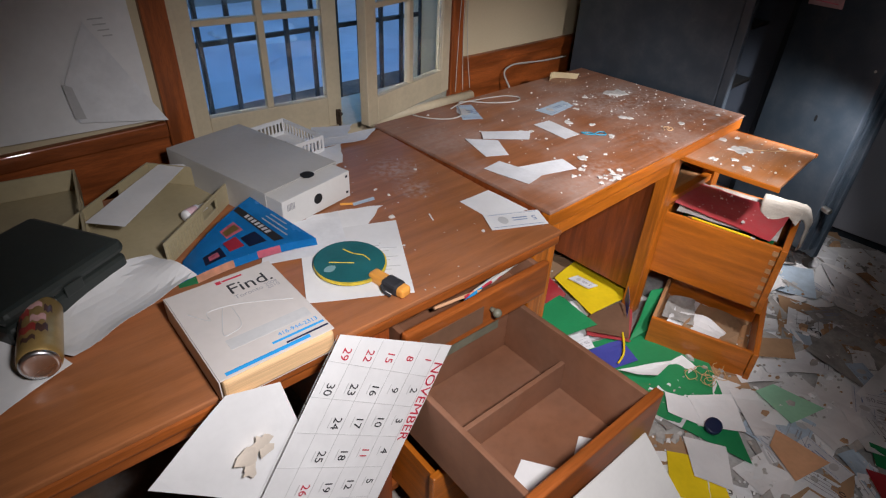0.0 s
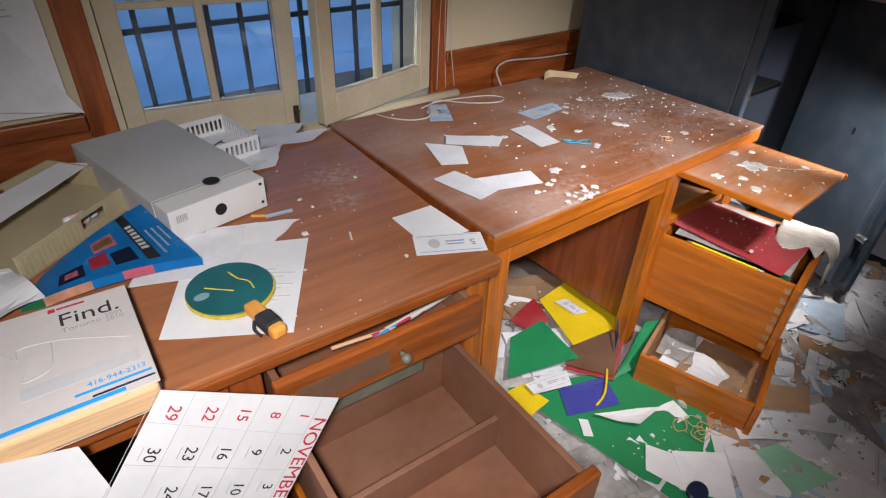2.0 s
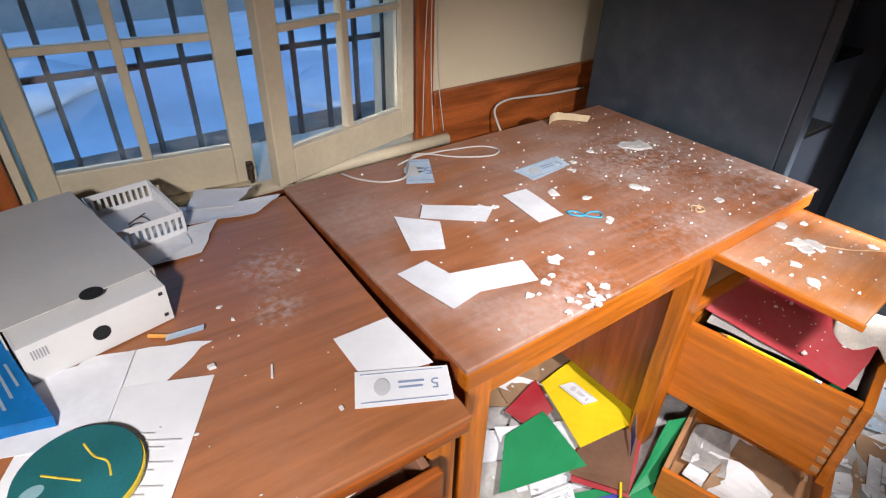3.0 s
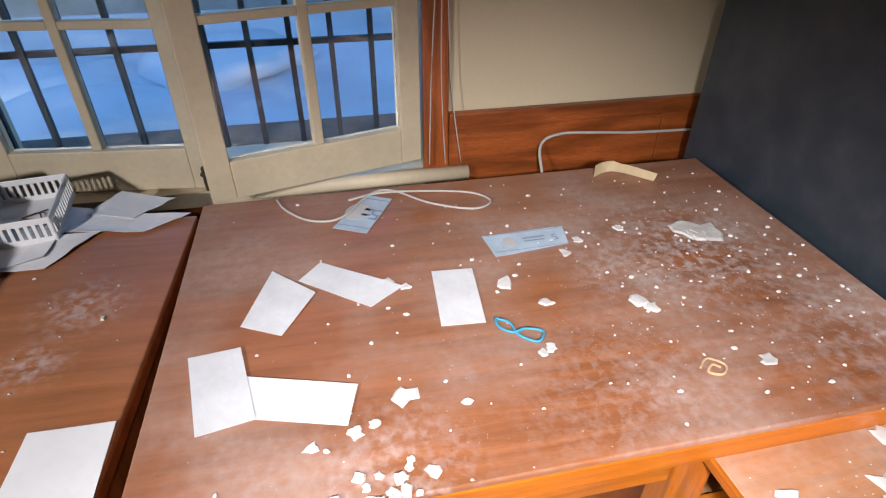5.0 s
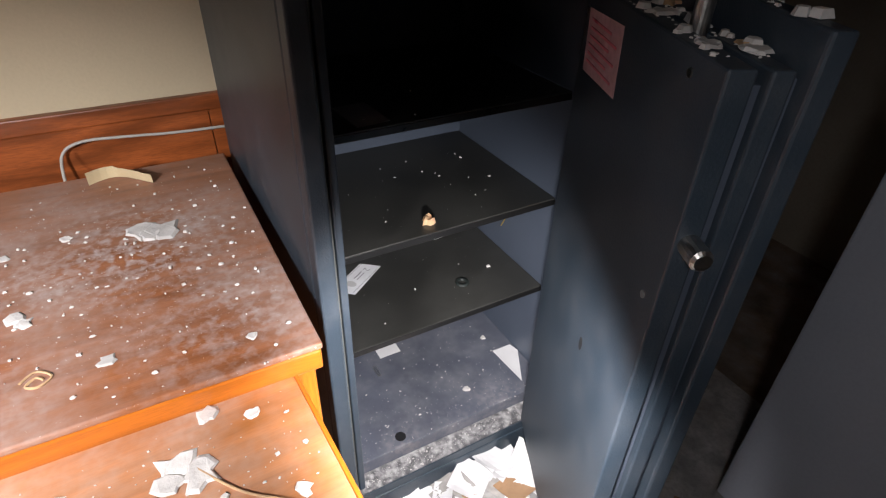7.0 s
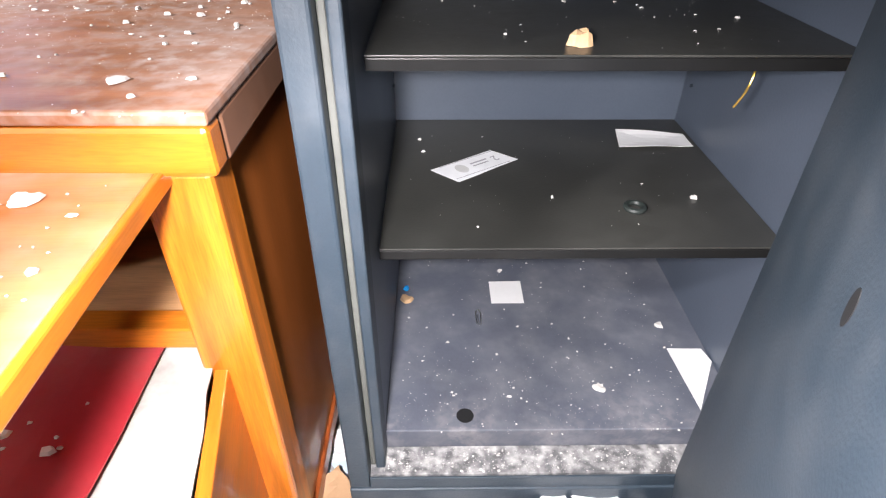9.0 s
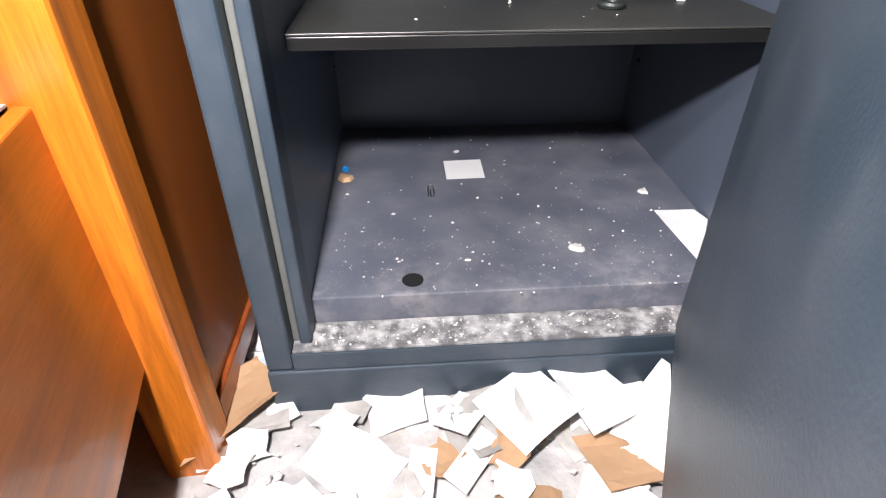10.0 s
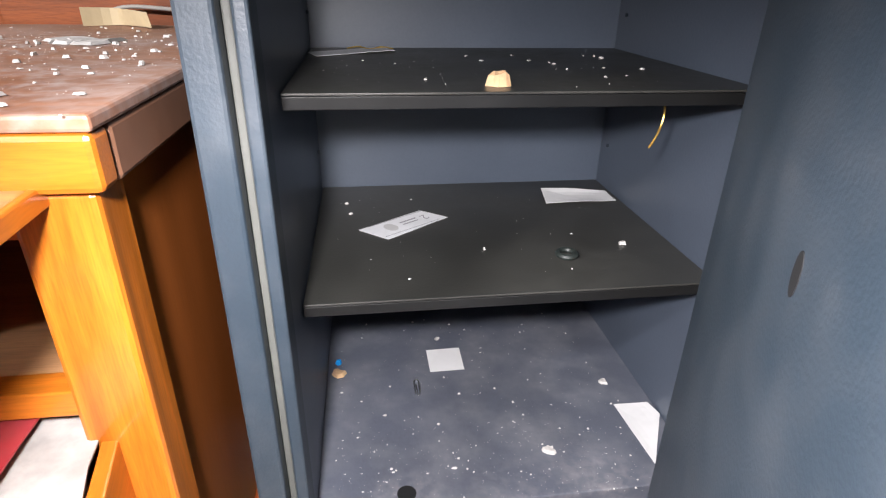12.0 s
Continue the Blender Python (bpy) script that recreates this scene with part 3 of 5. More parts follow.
part("drawer_floor", boxes(((0.776, -D2 + 0.055, 0.50), (W2 - 0.065, -0.06, 0.506))), raw_wood, desk)
slide = part("pull_out_board", boxes(((0, -0.33, 0), (0.385, 0.05, 0.014)), bevel=0.002), board_top, desk, "pulled-out dusty writing slide", pose(0.757, -0.735, 0.686, 0, 0, 3.0))
part("edge_strip", boxes(((-0.008, -0.335, -0.002), (0, 0.05, 0.0145)), bevel=0.002), orange_wood_y, slide)
part("edge_strip", boxes(((0.385, -0.335, -0.002), (0.392, 0.02, 0.0145)), bevel=0.002), orange_wood_y, slide)


def open_drawer(bm_front, w, d, h, t=0.014, floor=0.012):
    """Sides, back and bottom of a drawer; x across, y from the front (0) backwards."""
    return [("side", boxes(((0, 0.0, 0), (t, d, h)), bevel=0.002)), ("side", boxes(((w - t, 0.0, 0), (w, d, h)), bevel=0.002)),
            ("back", boxes(((t + 0.0005, d - t, 0), (w - t - 0.0005, d, h)), bevel=0.002)), ("bottom", boxes(((t + 0.0005, 0.001, 0.006), (w - t - 0.0005, d - t - 0.0005, floor)))),
            ("front", bm_front)]


def drawer_in(desk_, name, label, m, front, w, d, h, body_mat, front_mat):
    """A drawer that belongs to a desk: its box, and its front and other pieces under it."""
    ob = part(name, boxes(((0.0145, 0.001, 0.006), (w - 0.0145, d - 0.0145, 0.012))), body_mat, desk_, label, m)
    for xa in (0, w - 0.014):
        part("side", boxes(((xa, 0.0, 0), (xa + 0.014, d, h)), bevel=0.002), body_mat, ob)
    part("back", boxes(((0.0145, d - 0.014, 0), (w - 0.0145, d, h)), bevel=0.002), body_mat, ob)
    part("front", front, front_mat, ob)
    return ob


fd = drawer_in(desk, "file_drawer", "orange wooden file drawer pulled askew", pose(0.856, -1.125, 0.205, 0, 0, 11.5),
               boxes(((-0.012, -0.022, -0.008), (0.372, -0.0005, 0.262)), bevel=0.003), 0.36, 0.40, 0.262, orange_wood_y, orange_wood_x)
for i in range(7):
    part("dovetail", boxes(((-0.0022, 0.001, 0.012 + 0.036 * i), (0.0, 0.02, 0.03 + 0.036 * i))), raw_wood, fd)
ld = thing("low_drawer", "shallow orange wooden drawer lying on the littered floor", "drawer", pose(0.709, -1.203, 0.012, 0, 0, 17.0))
for nm, bm in open_drawer(boxes(((-0.008, -0.02, -0.004), (0.368, -0.0005, 0.13)), bevel=0.003), 0.36, 0.345, 0.125):
    part(nm, bm, orange_wood_y if nm == "side" else orange_wood_x if nm == "front" else raw_wood, ld)

# ---------------- desk under the window ----------------
B1 = pose(-0.031, -0.832, 0, 0, 0, -2.5)
H1, W1, D1 = 0.745, 1.55, 0.80
desk1 = thing("office_desk", "reddish-brown wooden desk cluttered with papers, drawers hanging open", "desk", B1)
part("desktop", boxes(((-W1, 0, H1 - 0.012), (0, D1, H1)), bevel=0.003), desk_top_plain, desk1, "worn brown veneer top")
part("top_edge", boxes(((-W1 + 0.002, 0.001, H1 - 0.04), (-0.002, 0.028, H1 - 0.0125)), bevel=0.006), red_wood_x, desk1)
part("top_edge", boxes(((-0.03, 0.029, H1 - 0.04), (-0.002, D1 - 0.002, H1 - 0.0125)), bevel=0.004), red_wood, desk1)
for xa in (-0.07, -0.565, -W1 + 0.01):
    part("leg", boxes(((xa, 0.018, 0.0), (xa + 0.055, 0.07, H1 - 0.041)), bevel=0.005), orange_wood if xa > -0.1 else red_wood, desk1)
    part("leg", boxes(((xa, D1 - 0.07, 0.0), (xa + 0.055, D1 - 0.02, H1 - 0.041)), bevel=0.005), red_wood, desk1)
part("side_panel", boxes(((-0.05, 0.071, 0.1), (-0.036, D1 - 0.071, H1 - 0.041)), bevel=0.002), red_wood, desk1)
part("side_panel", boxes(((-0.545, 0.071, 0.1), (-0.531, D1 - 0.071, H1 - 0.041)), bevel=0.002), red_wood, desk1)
part("back_panel", boxes(((-W1 + 0.07, D1 - 0.06, 0.12), (-0.57, D1 - 0.045, H1 - 0.041)), bevel=0.002), red_wood_x, desk1)
part("apron", boxes(((-W1 + 0.066, 0.026, 0.66), (-0.566, 0.045, H1 - 0.041)), bevel=0.002), red_wood_x, desk1)
for z in (0.575, 0.345, 0.10):
    part("drawer_rail", boxes(((-0.509, 0.03, z), (-0.071, 0.06, z + 0.022)), bevel=0.002), red_wood_x, desk1)
td = drawer_in(desk1, "pencil_drawer", "shallow reddish drawer of pens, slightly open", pose(-0.5, -0.012, 0.60),
               boxes(((-0.006, -0.02, 0.0), (0.43, -0.0005, 0.098)), bevel=0.005), 0.424, 0.5, 0.082, drawer_brown, red_wood_x)
part("worn_patch", boxes(((0.03, -0.0212, 0.02), (0.21, -0.0202, 0.07))), brown_card, td, "darkened worn patch")
kn = bmesh.new()
rod(kn, (0.235, -0.02, 0.05), (0.235, -0.036, 0.05), 0.006, 10)
bmesh.ops.create_uvsphere(kn, u_segments=12, v_segments=8, radius=0.011, matrix=pose(0.235, -0.04, 0.05))
part("knob", kn, olive_metal, td, "dull metal knob", smooth=True)
for k, (xx, yy, rr, ang, mt) in enumerate(((0.30, 0.06, 0.0045, 20, pen_white), (0.24, 0.04, 0.004, 35, ink_blue), (0.27, 0.05, 0.004, 10, ink_red), (0.36, 0.07, 0.005, 25, pen_white), (0.19, 0.05, 0.004, -15, orange_card))):
    bm = bmesh.new()
    rod(bm, (-0.065, 0, 0), (0.055, 0, 0), rr, 10)
    rod(bm, (0.055, 0, 0), (0.068, 0, 0), rr, 10, 0.001)
    solid("pen", bm, mt, "old pen lying in the shallow drawer", "pen", B1 @ pose(-0.5 + xx, 0.002 + yy * 0.6, 0.655 + rr, 0, 0, ang * 0.4), group="pens in the drawer")
dd = drawer_in(desk1, "deep_drawer", "deep brown drawer pulled far out", pose(-0.485, -0.365, 0.37),
               boxes(((-0.01, -0.024, -0.01), (0.408, -0.0005, 0.19)), bevel=0.005), 0.398, 0.43, 0.172, drawer_brown, red_wood_x)
part("divider", boxes(((0.0145, 0.215, 0.0125), (0.3835, 0.227, 0.10)), bevel=0.001), drawer_brown, dd)
part("follower", boxes(((0.02, 0.375, 0.15), (0.30, 0.381, 0.215)), bevel=0.001), olive_metal, dd, "olive metal plate")
drawer_in(desk1, "bottom_drawer", "lowest orange drawer, slightly open", pose(-0.49, -0.11, 0.13),
          boxes(((-0.01, -0.02, -0.006), (0.408, -0.0005, 0.20)), bevel=0.004), 0.398, 0.42, 0.19, orange_wood_y, orange_wood_x)

# ---------------- safe ----------------
SX, SY, ST = 1.226, -0.658, 0.5
SAFE = pose(SX, SY, 0, 0, 0, ST)
safe = thing("steel_safe", "tall slate-blue steel safe with black shelves, door standing open", "safe", SAFE)
SH, SW, SD = 1.30, 0.677, 0.74
FZ, LZ = 0.165, 0.127      # floor of the safe, ledge of its door frame
part("side_wall", boxes(((0, 0.036, 0.02), (0.045, SD, SH)), bevel=0.006), safe_paint, safe)
part("side_wall", boxes(((SW - 0.045, 0.036, 0.02), (SW, SD, SH)), bevel=0.006), safe_paint, safe)
part("back_wall", boxes(((0.0455, 0.585, 0.02), (SW - 0.0455, SD, SH)), bevel=0.004), safe_inside, safe)
part("lining", boxes(((0.0455, 0.06, FZ + 0.001), (0.0545, 0.5845, SH - 0.07))), safe_inside, safe)
part("lining", boxes(((SW - 0.0545, 0.06, FZ + 0.001), (SW - 0.0455, 0.5845, SH - 0.07))), safe_inside, safe)
part("roof", boxes(((0.0455, 0.036, SH - 0.07), (SW - 0.0455, 0.5845, SH)), bevel=0.004), safe_inside, safe)
part("safe_floor", boxes(((0.0455, 0.056, 0.03), (SW - 0.0455, 0.5845, FZ)), bevel=0.002), safe_floor_paint, safe, "dusty slate-blue floor of the safe")
part("door_rim", boxes(((0.0, 0.0, 0.1005), (0.032, 0.0355, SH)), bevel=0.004), safe_paint, safe)
part("door_rim", boxes(((SW - 0.032, 0.0, 0.1005), (SW, 0.0355, SH)), bevel=0.004), safe_paint, safe)
part("door_rim", boxes(((0.0325, 0.0, SH - 0.05), (SW - 0.0325, 0.0355, SH)), bevel=0.004), safe_paint, safe)
part("sill", boxes(((0.0325, 0.006, 0.1005), (SW - 0.0325, 0.0555, LZ)), bevel=0.002), sill_dust, safe, "dust-covered ledge of the door frame")
part("sill_face", boxes(((0.0325, 0.0, 0.1005), (SW - 0.0325, 0.0035, LZ - 0.001)), bevel=0.001), safe_paint, safe)
part("plinth", boxes(((0.0, -0.003, 0.0), (SW, 0.034, 0.0995)), bevel=0.003), safe_paint, safe)
part("seal", boxes(((0.0325, 0.022, LZ + 0.0005), (0.0405, 0.0365, SH - 0.0505)), bevel=0.002), seal_grey, safe, "grey door seal")
part("inner_stile", boxes(((0.041, 0.016, LZ + 0.0005), (0.0555, 0.0595, SH - 0.0505)), bevel=0.003), safe_paint, safe)
part("inner_stile", boxes(((SW - 0.0555, 0.016, LZ + 0.0005), (SW - 0.041, 0.0595, SH - 0.0505)), bevel=0.003), safe_paint, safe)
for z in (0.458, 0.720, 0.977):
    shelf = part("shelf", boxes(((0.0565, 0.135, z - 0.003), (SW - 0.0565, 0.5835, z)), bevel=0.001), shelf_black, safe, "thin black metal shelf")
    part("front_lip", boxes(((0.0565, 0.1345, z - 0.018), (SW - 0.0565, 0.138, z - 0.0035)), bevel=0.001), lip_black, shelf)
    part("back_lip", boxes(((0.0565, 0.580, z - 0.018), (SW - 0.0565, 0.5835, z - 0.0035)), bevel=0.001), lip_black, shelf)
for z in (0.30, 0.42, 0.54, 0.66, 0.78, 0.90, 1.02, 1.14):
    part("shelf_peg", rod(bmesh.new(), (SW - 0.0548, 0.548, z), (SW - 0.0585, 0.548, z), 0.0032, 8), black_iron, safe)
    part("shelf_peg", rod(bmesh.new(), (0.0548, 0.548, z), (0.0585, 0.548, z), 0.0032, 8), black_iron, safe)
part("bolt_hole", rod(bmesh.new(), (0.180, 0.084, FZ + 0.0002), (0.180, 0.084, FZ + 0.0008), 0.014, 20), dark_hole, safe, "round bolt hole")

DOOR = frame_of(Vector((1.721, -0.655, 0)), (-0.43, -0.903, 0), (0.903, -0.43, 0))
door = part("door", boxes(((0.0, 0.0, 0.145), (0.458, 0.03, 1.217)), bevel=0.003), safe_paint, safe, "thick slate-blue safe door, open", SAFE.inverted() @ DOOR)
part("core", boxes(((0.006, 0.0305, 0.15), (0.450, 0.0415, 1.20)), bevel=0.001), safe_inside, door)
part("step", boxes(((0.0, 0.042, 0.145), (0.461, 0.066, 1.217)), bevel=0.003), safe_paint, door)
part("core", boxes(((0.006, 0.0665, 0.14), (0.453, 0.0735, 1.208)), bevel=0.001), safe_inside, door)
part("outer_plate", boxes(((-0.012, 0.074, 0.105), (0.474, 0.100, 1.256)), bevel=0.004), safe_paint, door)
for zz in (0.36, 1.022):
    bm = bmesh.new()
    rod(bm, (0.44, 0.018, zz), (0.490, 0.018, zz), 0.0135, 20)
    rod(bm, (0.490, 0.018, zz), (0.494, 0.018, zz), 0.0135, 20, 0.010)
    part("bolt", bm, steel, door, "round steel locking bolt", smooth=False)
bm = rod(bmesh.new(), (0.312, 0.036, 1.19), (0.312, 0.036, 1.252), 0.011, 20)
part("bolt", bm, steel, door, "round steel locking bolt")
hole = rod(bmesh.new(), (0, -0.0006, 0), (0, 0.0, 0), 0.011, 20)
part("key_hole", hole, dark_hole, door, "round hole in the door lining", pose(0.272, 0, 0.688) @ Matrix.Diagonal((0.6, 1, 1.3, 1)))
part("label", quad_sheet([(0.034, -0.0008, 1.088), (0.194, -0.0008, 1.094), (0.183, -0.0008, 1.191), (0.024, -0.0008, 1.183)], curl=0.0), pink_label_mat, door, "pale pink printed label")
for k in range(6):
    part("printed_line", boxes(((0.048, -0.0030, 1.106 + k * 0.0125), (0.172 - 0.03 * (k % 2), -0.0022, 1.110 + k * 0.0125))), pink_mat, door)
for xx, zz in ((0.012, 1.175), (0.39, 1.193), (0.425, 0.924)):
    part("rivet", rod(bmesh.new(), (xx, -0.0015, zz), (xx, 0.0, zz), 0.0055, 10), steel, door)
dust_door = crumbs("plaster_crumbs", 220, (0.02, 0.003, 0.43, 0.095), lambda a, b: 1.218 if b < 0.03 else 1.201 if b < 0.0415 else 1.218 if b < 0.066 else 1.209 if b < 0.074 else 1.257, 0.002, 0.013, plaster, "plaster crumbs on the top of the open safe door", 8)
dust_door.matrix_basis = DOOR
rnd = random.Random(21)
for k in range(9):
    a, b = rnd.uniform(0.05, 0.40), rnd.choice((0.016, 0.026, 0.050, 0.058))
    solid("plaster_flake", flake(rnd.uniform(0.014, 0.026), 0.004, 400 + k), plaster if k % 3 else cork_tan, "broken plaster flake on top of the safe door", "plaster", DOOR @ pose(a, b, 1.2185, rnd.uniform(-4, 4), 0, k * 77), group="plaster flakes")

cab = thing("steel_cabinet", "plain grey enamelled steel cabinet beyond the safe", "cabinet", pose(2.09, -1.95, 0))
part("body", boxes(((0.0, 0.0, 0.05), (0.5, 0.93, 1.75)), bevel=0.006), grey_steel, cab)
part("plinth", boxes(((0.02, 0.02, 0.0), (0.48, 0.91, 0.0495))), black_iron, cab)

# ---------------- things on the desk under the window ----------------
BEFORE = set(bpy.data.objects)
Z1 = 0.7458
Z2 = 0.7508
# phone book
bk = thing("phone_book", "thick white phone directory with yellowed page edges, lying on the desk", "book", frame_of(Vector((-0.797, -0.627, Z1)), (0.995, -0.06, 0), (0.06, 0.995, 0)))
part("page_block", boxes(((-0.100, -0.133, 0.0015), (0.100, 0.128, 0.046)), bevel=0.006), book_pages, bk, "yellowed page block")
part("cover", boxes(((-0.103, -0.128, 0.0465), (0.103, 0.131, 0.049)), bevel=0.001), book_cover, bk)
part("cover", boxes(((-0.103, -0.13, 0.0), (0.103, 0.131, 0.0012))), book_cover, bk)
part("spine", boxes(((-0.1055, -0.13, 0.0), (-0.1033, 0.131, 0.049)), bevel=0.0008), book_cover, bk)
words("title", "Find.", 0.046, ink_black, bk, pose(0.042, 0.083, 0.0492))
words("subtitle", "Toronto", 0.016, ink_grey, bk, pose(0.028, 0.056, 0.0492))
words("subtitle", "2009", 0.013, ink_grey, bk, pose(0.074, 0.060, 0.0492))
words("subtitle", "2010", 0.013, ink_grey, bk, pose(0.074, 0.049, 0.0492))
words("phone_number", "416-944-2313", 0.0135, ink_blue, bk, pose(0.055, -0.085, 0.0492))
part("emblem", boxes(((-0.012, 0.112, 0.049), (-0.002, 0.122, 0.0493))), ink_red, bk)
part("printed_line", boxes(((0.0, 0.115, 0.049), (0.04, 0.120, 0.0493))), ink_red, bk)
part("grey_banner", boxes(((-0.06, -0.072, 0.049), (0.09, -0.045, 0.0493))), ink_pale, bk)
part("printed_line", boxes(((0.0, -0.101, 0.049), (0.098, -0.096, 0.0493))), ink_blue, bk)
part("printed_line", boxes(((-0.09, -0.123, 0.049), (0.06, -0.115, 0.0493))), ink_blue, bk)
part("printed_line", boxes(((0.02, -0.113, 0.049), (0.10, -0.109, 0.0493))), navy_plastic, bk)
fig = bmesh.new()
tube(fig, [(-0.085, 0.06, 0.0491), (-0.06, 0.02, 0.0491), (-0.055, 0.045, 0.0491), (0.0, 0.035, 0.0491), (0.085, -0.01, 0.0491)], 0.0009, 5)
tube(fig, [(-0.03, 0.04, 0.0491), (-0.055, -0.025, 0.0491), (-0.045, -0.033, 0.0491), (-0.02, -0.02, 0.0491), (-0.015, 0.035, 0.0491)], 0.0009, 5)
part("line_drawing", fig, ink_pale, bk)

# table tennis bat on a letter
lt = thing("letter", "typed white letter lying under the table tennis bat", "paper")
part("sheet", quad_sheet([(-0.333, -0.485, Z1), (-0.49, -0.735, Z1), (-0.675, -0.62, Z1), (-0.55, -0.39, Z1)], curl=0.002, cuts=8), white_paper, lt)
for i in range(10):
    part("printed_line", boxes(((-0.075 + 0.02 * (i % 3 == 0), -0.11 + i * 0.012, 0.0), (0.045 + 0.02 * ((i * 7) % 3), -0.1075 + i * 0.012, 0.0003))), ink_pale, lt, "", frame_of(Vector((-0.475, -0.525, Z1 + 0.0035)), (0.835, -0.55, 0), (0.55, 0.835, 0)))
flat_sheet("letter", [(-0.49, -0.33), (-0.31, -0.40), (-0.42, -0.47), (-0.60, -0.42)], Z1, white_paper, "torn white paper strip near the box file", seed=3, torn=0.008)
flat_sheet("letter", [(-0.60, -0.33), (-0.42, -0.36), (-0.50, -0.52), (-0.68, -0.45)], Z1 + 0.003, lined_paper, "white sheet under the box file", seed=5)
bat = thing("table_tennis_bat", "worn green table tennis bat with black-taped handle, on a letter", "bat", frame_of(Vector((-0.533, -0.572, Z1 + 0.005)), (0.99, 0.13, 0), (-0.13, 0.99, 0)))
def blade(rx, ry, z0, z1):
    bm = bmesh.new()
    ring = []
    for i in range(40):
        a = 2 * math.pi * i / 40
        q = 1 - 0.06 * max(0, -math.sin(a)) ** 3
        ring.append((rx * math.cos(a) * q, ry * math.sin(a)))
    lowv = [bm.verts.new((x_, y_, z0)) for x_, y_ in ring]
    topv = [bm.verts.new((x_, y_, z1)) for x_, y_ in ring]
    for i in range(40):
        bm.faces.new((lowv[i], lowv[(i + 1) % 40], topv[(i + 1) % 40], topv[i]))
    bm.faces.new(topv)
    bm.faces.new(list(reversed(lowv)))
    return bm
part("blade", blade(0.078, 0.081, 0.002, 0.008), rubber_yellow, bat, "worn yellow edge")
part("rubber", blade(0.076, 0.079, 0.0085, 0.0105), rubber_green, bat, "dark green rubber", pose(0, 0.002, 0))
part("rubber", blade(0.076, 0.079, 0.0, 0.0018), rubber_green, bat)
part("worn_patch", blade(0.014, 0.010, 0.0106, 0.0109), rubber_pale, bat, "", pose(-0.05, 0.01, 0))
for pts in ([(-0.035, 0.03), (-0.01, 0.0), (0.0, -0.012)], [(0.02, 0.045), (0.024, 0.015), (0.034, -0.005), (0.03, -0.03)]):
    part("crack", tube(bmesh.new(), [(a, b, 0.0104) for a, b in pts], 0.0016, 5), rubber_yellow, bat)
part("handle", boxes(((-0.014, -0.165, -0.003), (0.014, -0.066, 0.019)), bevel=0.006), handle_orange, bat, "orange wooden handle")
part("grip_tape", boxes(((-0.0165, -0.15, -0.0048), (0.0165, -0.105, 0.0215)), bevel=0.007), grip_black, bat, "black grip tape")
part("tape_end", tube(bmesh.new(), [(-0.017, -0.11, 0.01), (-0.026, -0.125, 0.006), (-0.024, -0.142, 0.002)], 0.003, 6), grip_black, bat)

# box file
bf = thing("box_file", "grey-white cardboard box file with its tray sliding out, on the desk", "box", frame_of(Vector((-0.500, -0.085, Z1)), (0.984, 0.18, 0), (-0.13, 0.99, 0)))
part("sleeve", boxes(((-0.117, -0.2, 0.0815), (0.117, 0.2, 0.084)), bevel=0.0008), box_board, bf)
part("sleeve_bottom", boxes(((-0.117, -0.2, 0.0), (0.117, 0.2, 0.002))), box_board, bf)
for xa in (-0.117, 0.1145):
    part("sleeve_side", boxes(((xa, -0.2, 0.0025), (xa + 0.0025, 0.2, 0.081))), box_board, bf)
part("sleeve_end", boxes(((-0.114, 0.1975, 0.0025), (0.114, 0.2, 0.081))), box_board, bf)
part("thumb_notch", rod(bmesh.new(), (0.015, -0.2, 0.0842), (0.015, -0.2, 0.0846), 0.018, 24), dark_hole, bf)
tray_part = part("tray", boxes(((-0.111, -0.25, 0.003), (0.111, -0.2475, 0.075)), ((-0.111, -0.247, 0.003), (-0.1085, 0.15, 0.075)), ((0.1085, -0.247, 0.003), (0.111, 0.15, 0.075)), ((-0.108, -0.247, 0.003), (0.108, 0.15, 0.005)),
                              ((-0.108, -0.247, 0.0725), (0.108, -0.16, 0.075))), box_white, bf, "white cardboard tray")
ring = bmesh.new()
rod(ring, (0.0, -0.2506, 0.04), (0.0, -0.2512, 0.04), 0.0135, 24)
part("finger_hole", ring, dark_hole, tray_part)
for i in range(6):
    part("barcode", boxes(((-0.096 + i * 0.004, -0.2508, 0.045), (-0.094 + i * 0.004, -0.2501, 0.062))), ink_grey, tray_part)
for zz in (0.015, 0.06):
    part("stud", boxes(((0.097, -0.2512, zz), (0.104, -0.2501, zz + 0.006))), ink_black, tray_part)

# letter trays
def letter_tray(name, label, m):
    t = thing(name, label, "tray", m)
    part("bottom", boxes(((-0.125, -0.175, 0.0), (0.125, 0.175, 0.004)), bevel=0.001), beige_plastic, t)
    for sx in (-1, 1):
        w = part("side", boxes(((sx * 0.125 - 0.003, -0.175, 0.0045), (sx * 0.125 + 0.003, -0.02, 0.058)), ((sx * 0.125 - 0.003, 0.045, 0.0045), (sx * 0.125 + 0.003, 0.175, 0.058)),
                               ((sx * 0.125 - 0.003, -0.0195, 0.0045), (sx * 0.125 + 0.003, 0.0445, 0.022)), ((sx * 0.125 - 0.003, -0.0195, 0.047), (sx * 0.125 + 0.003, 0.0445, 0.058)), bevel=0.001), beige_plastic, t)
        for k in range(13):
            part("rib", boxes(((sx * 0.1285, -0.17 + k * 0.0115, 0.01), (sx * 0.1305, -0.164 + k * 0.0115, 0.05))), beige_plastic, w)
    part("end", boxes(((-0.1215, 0.169, 0.0045), (0.1215, 0.175, 0.058)), bevel=0.001), beige_plastic, t)
    return t
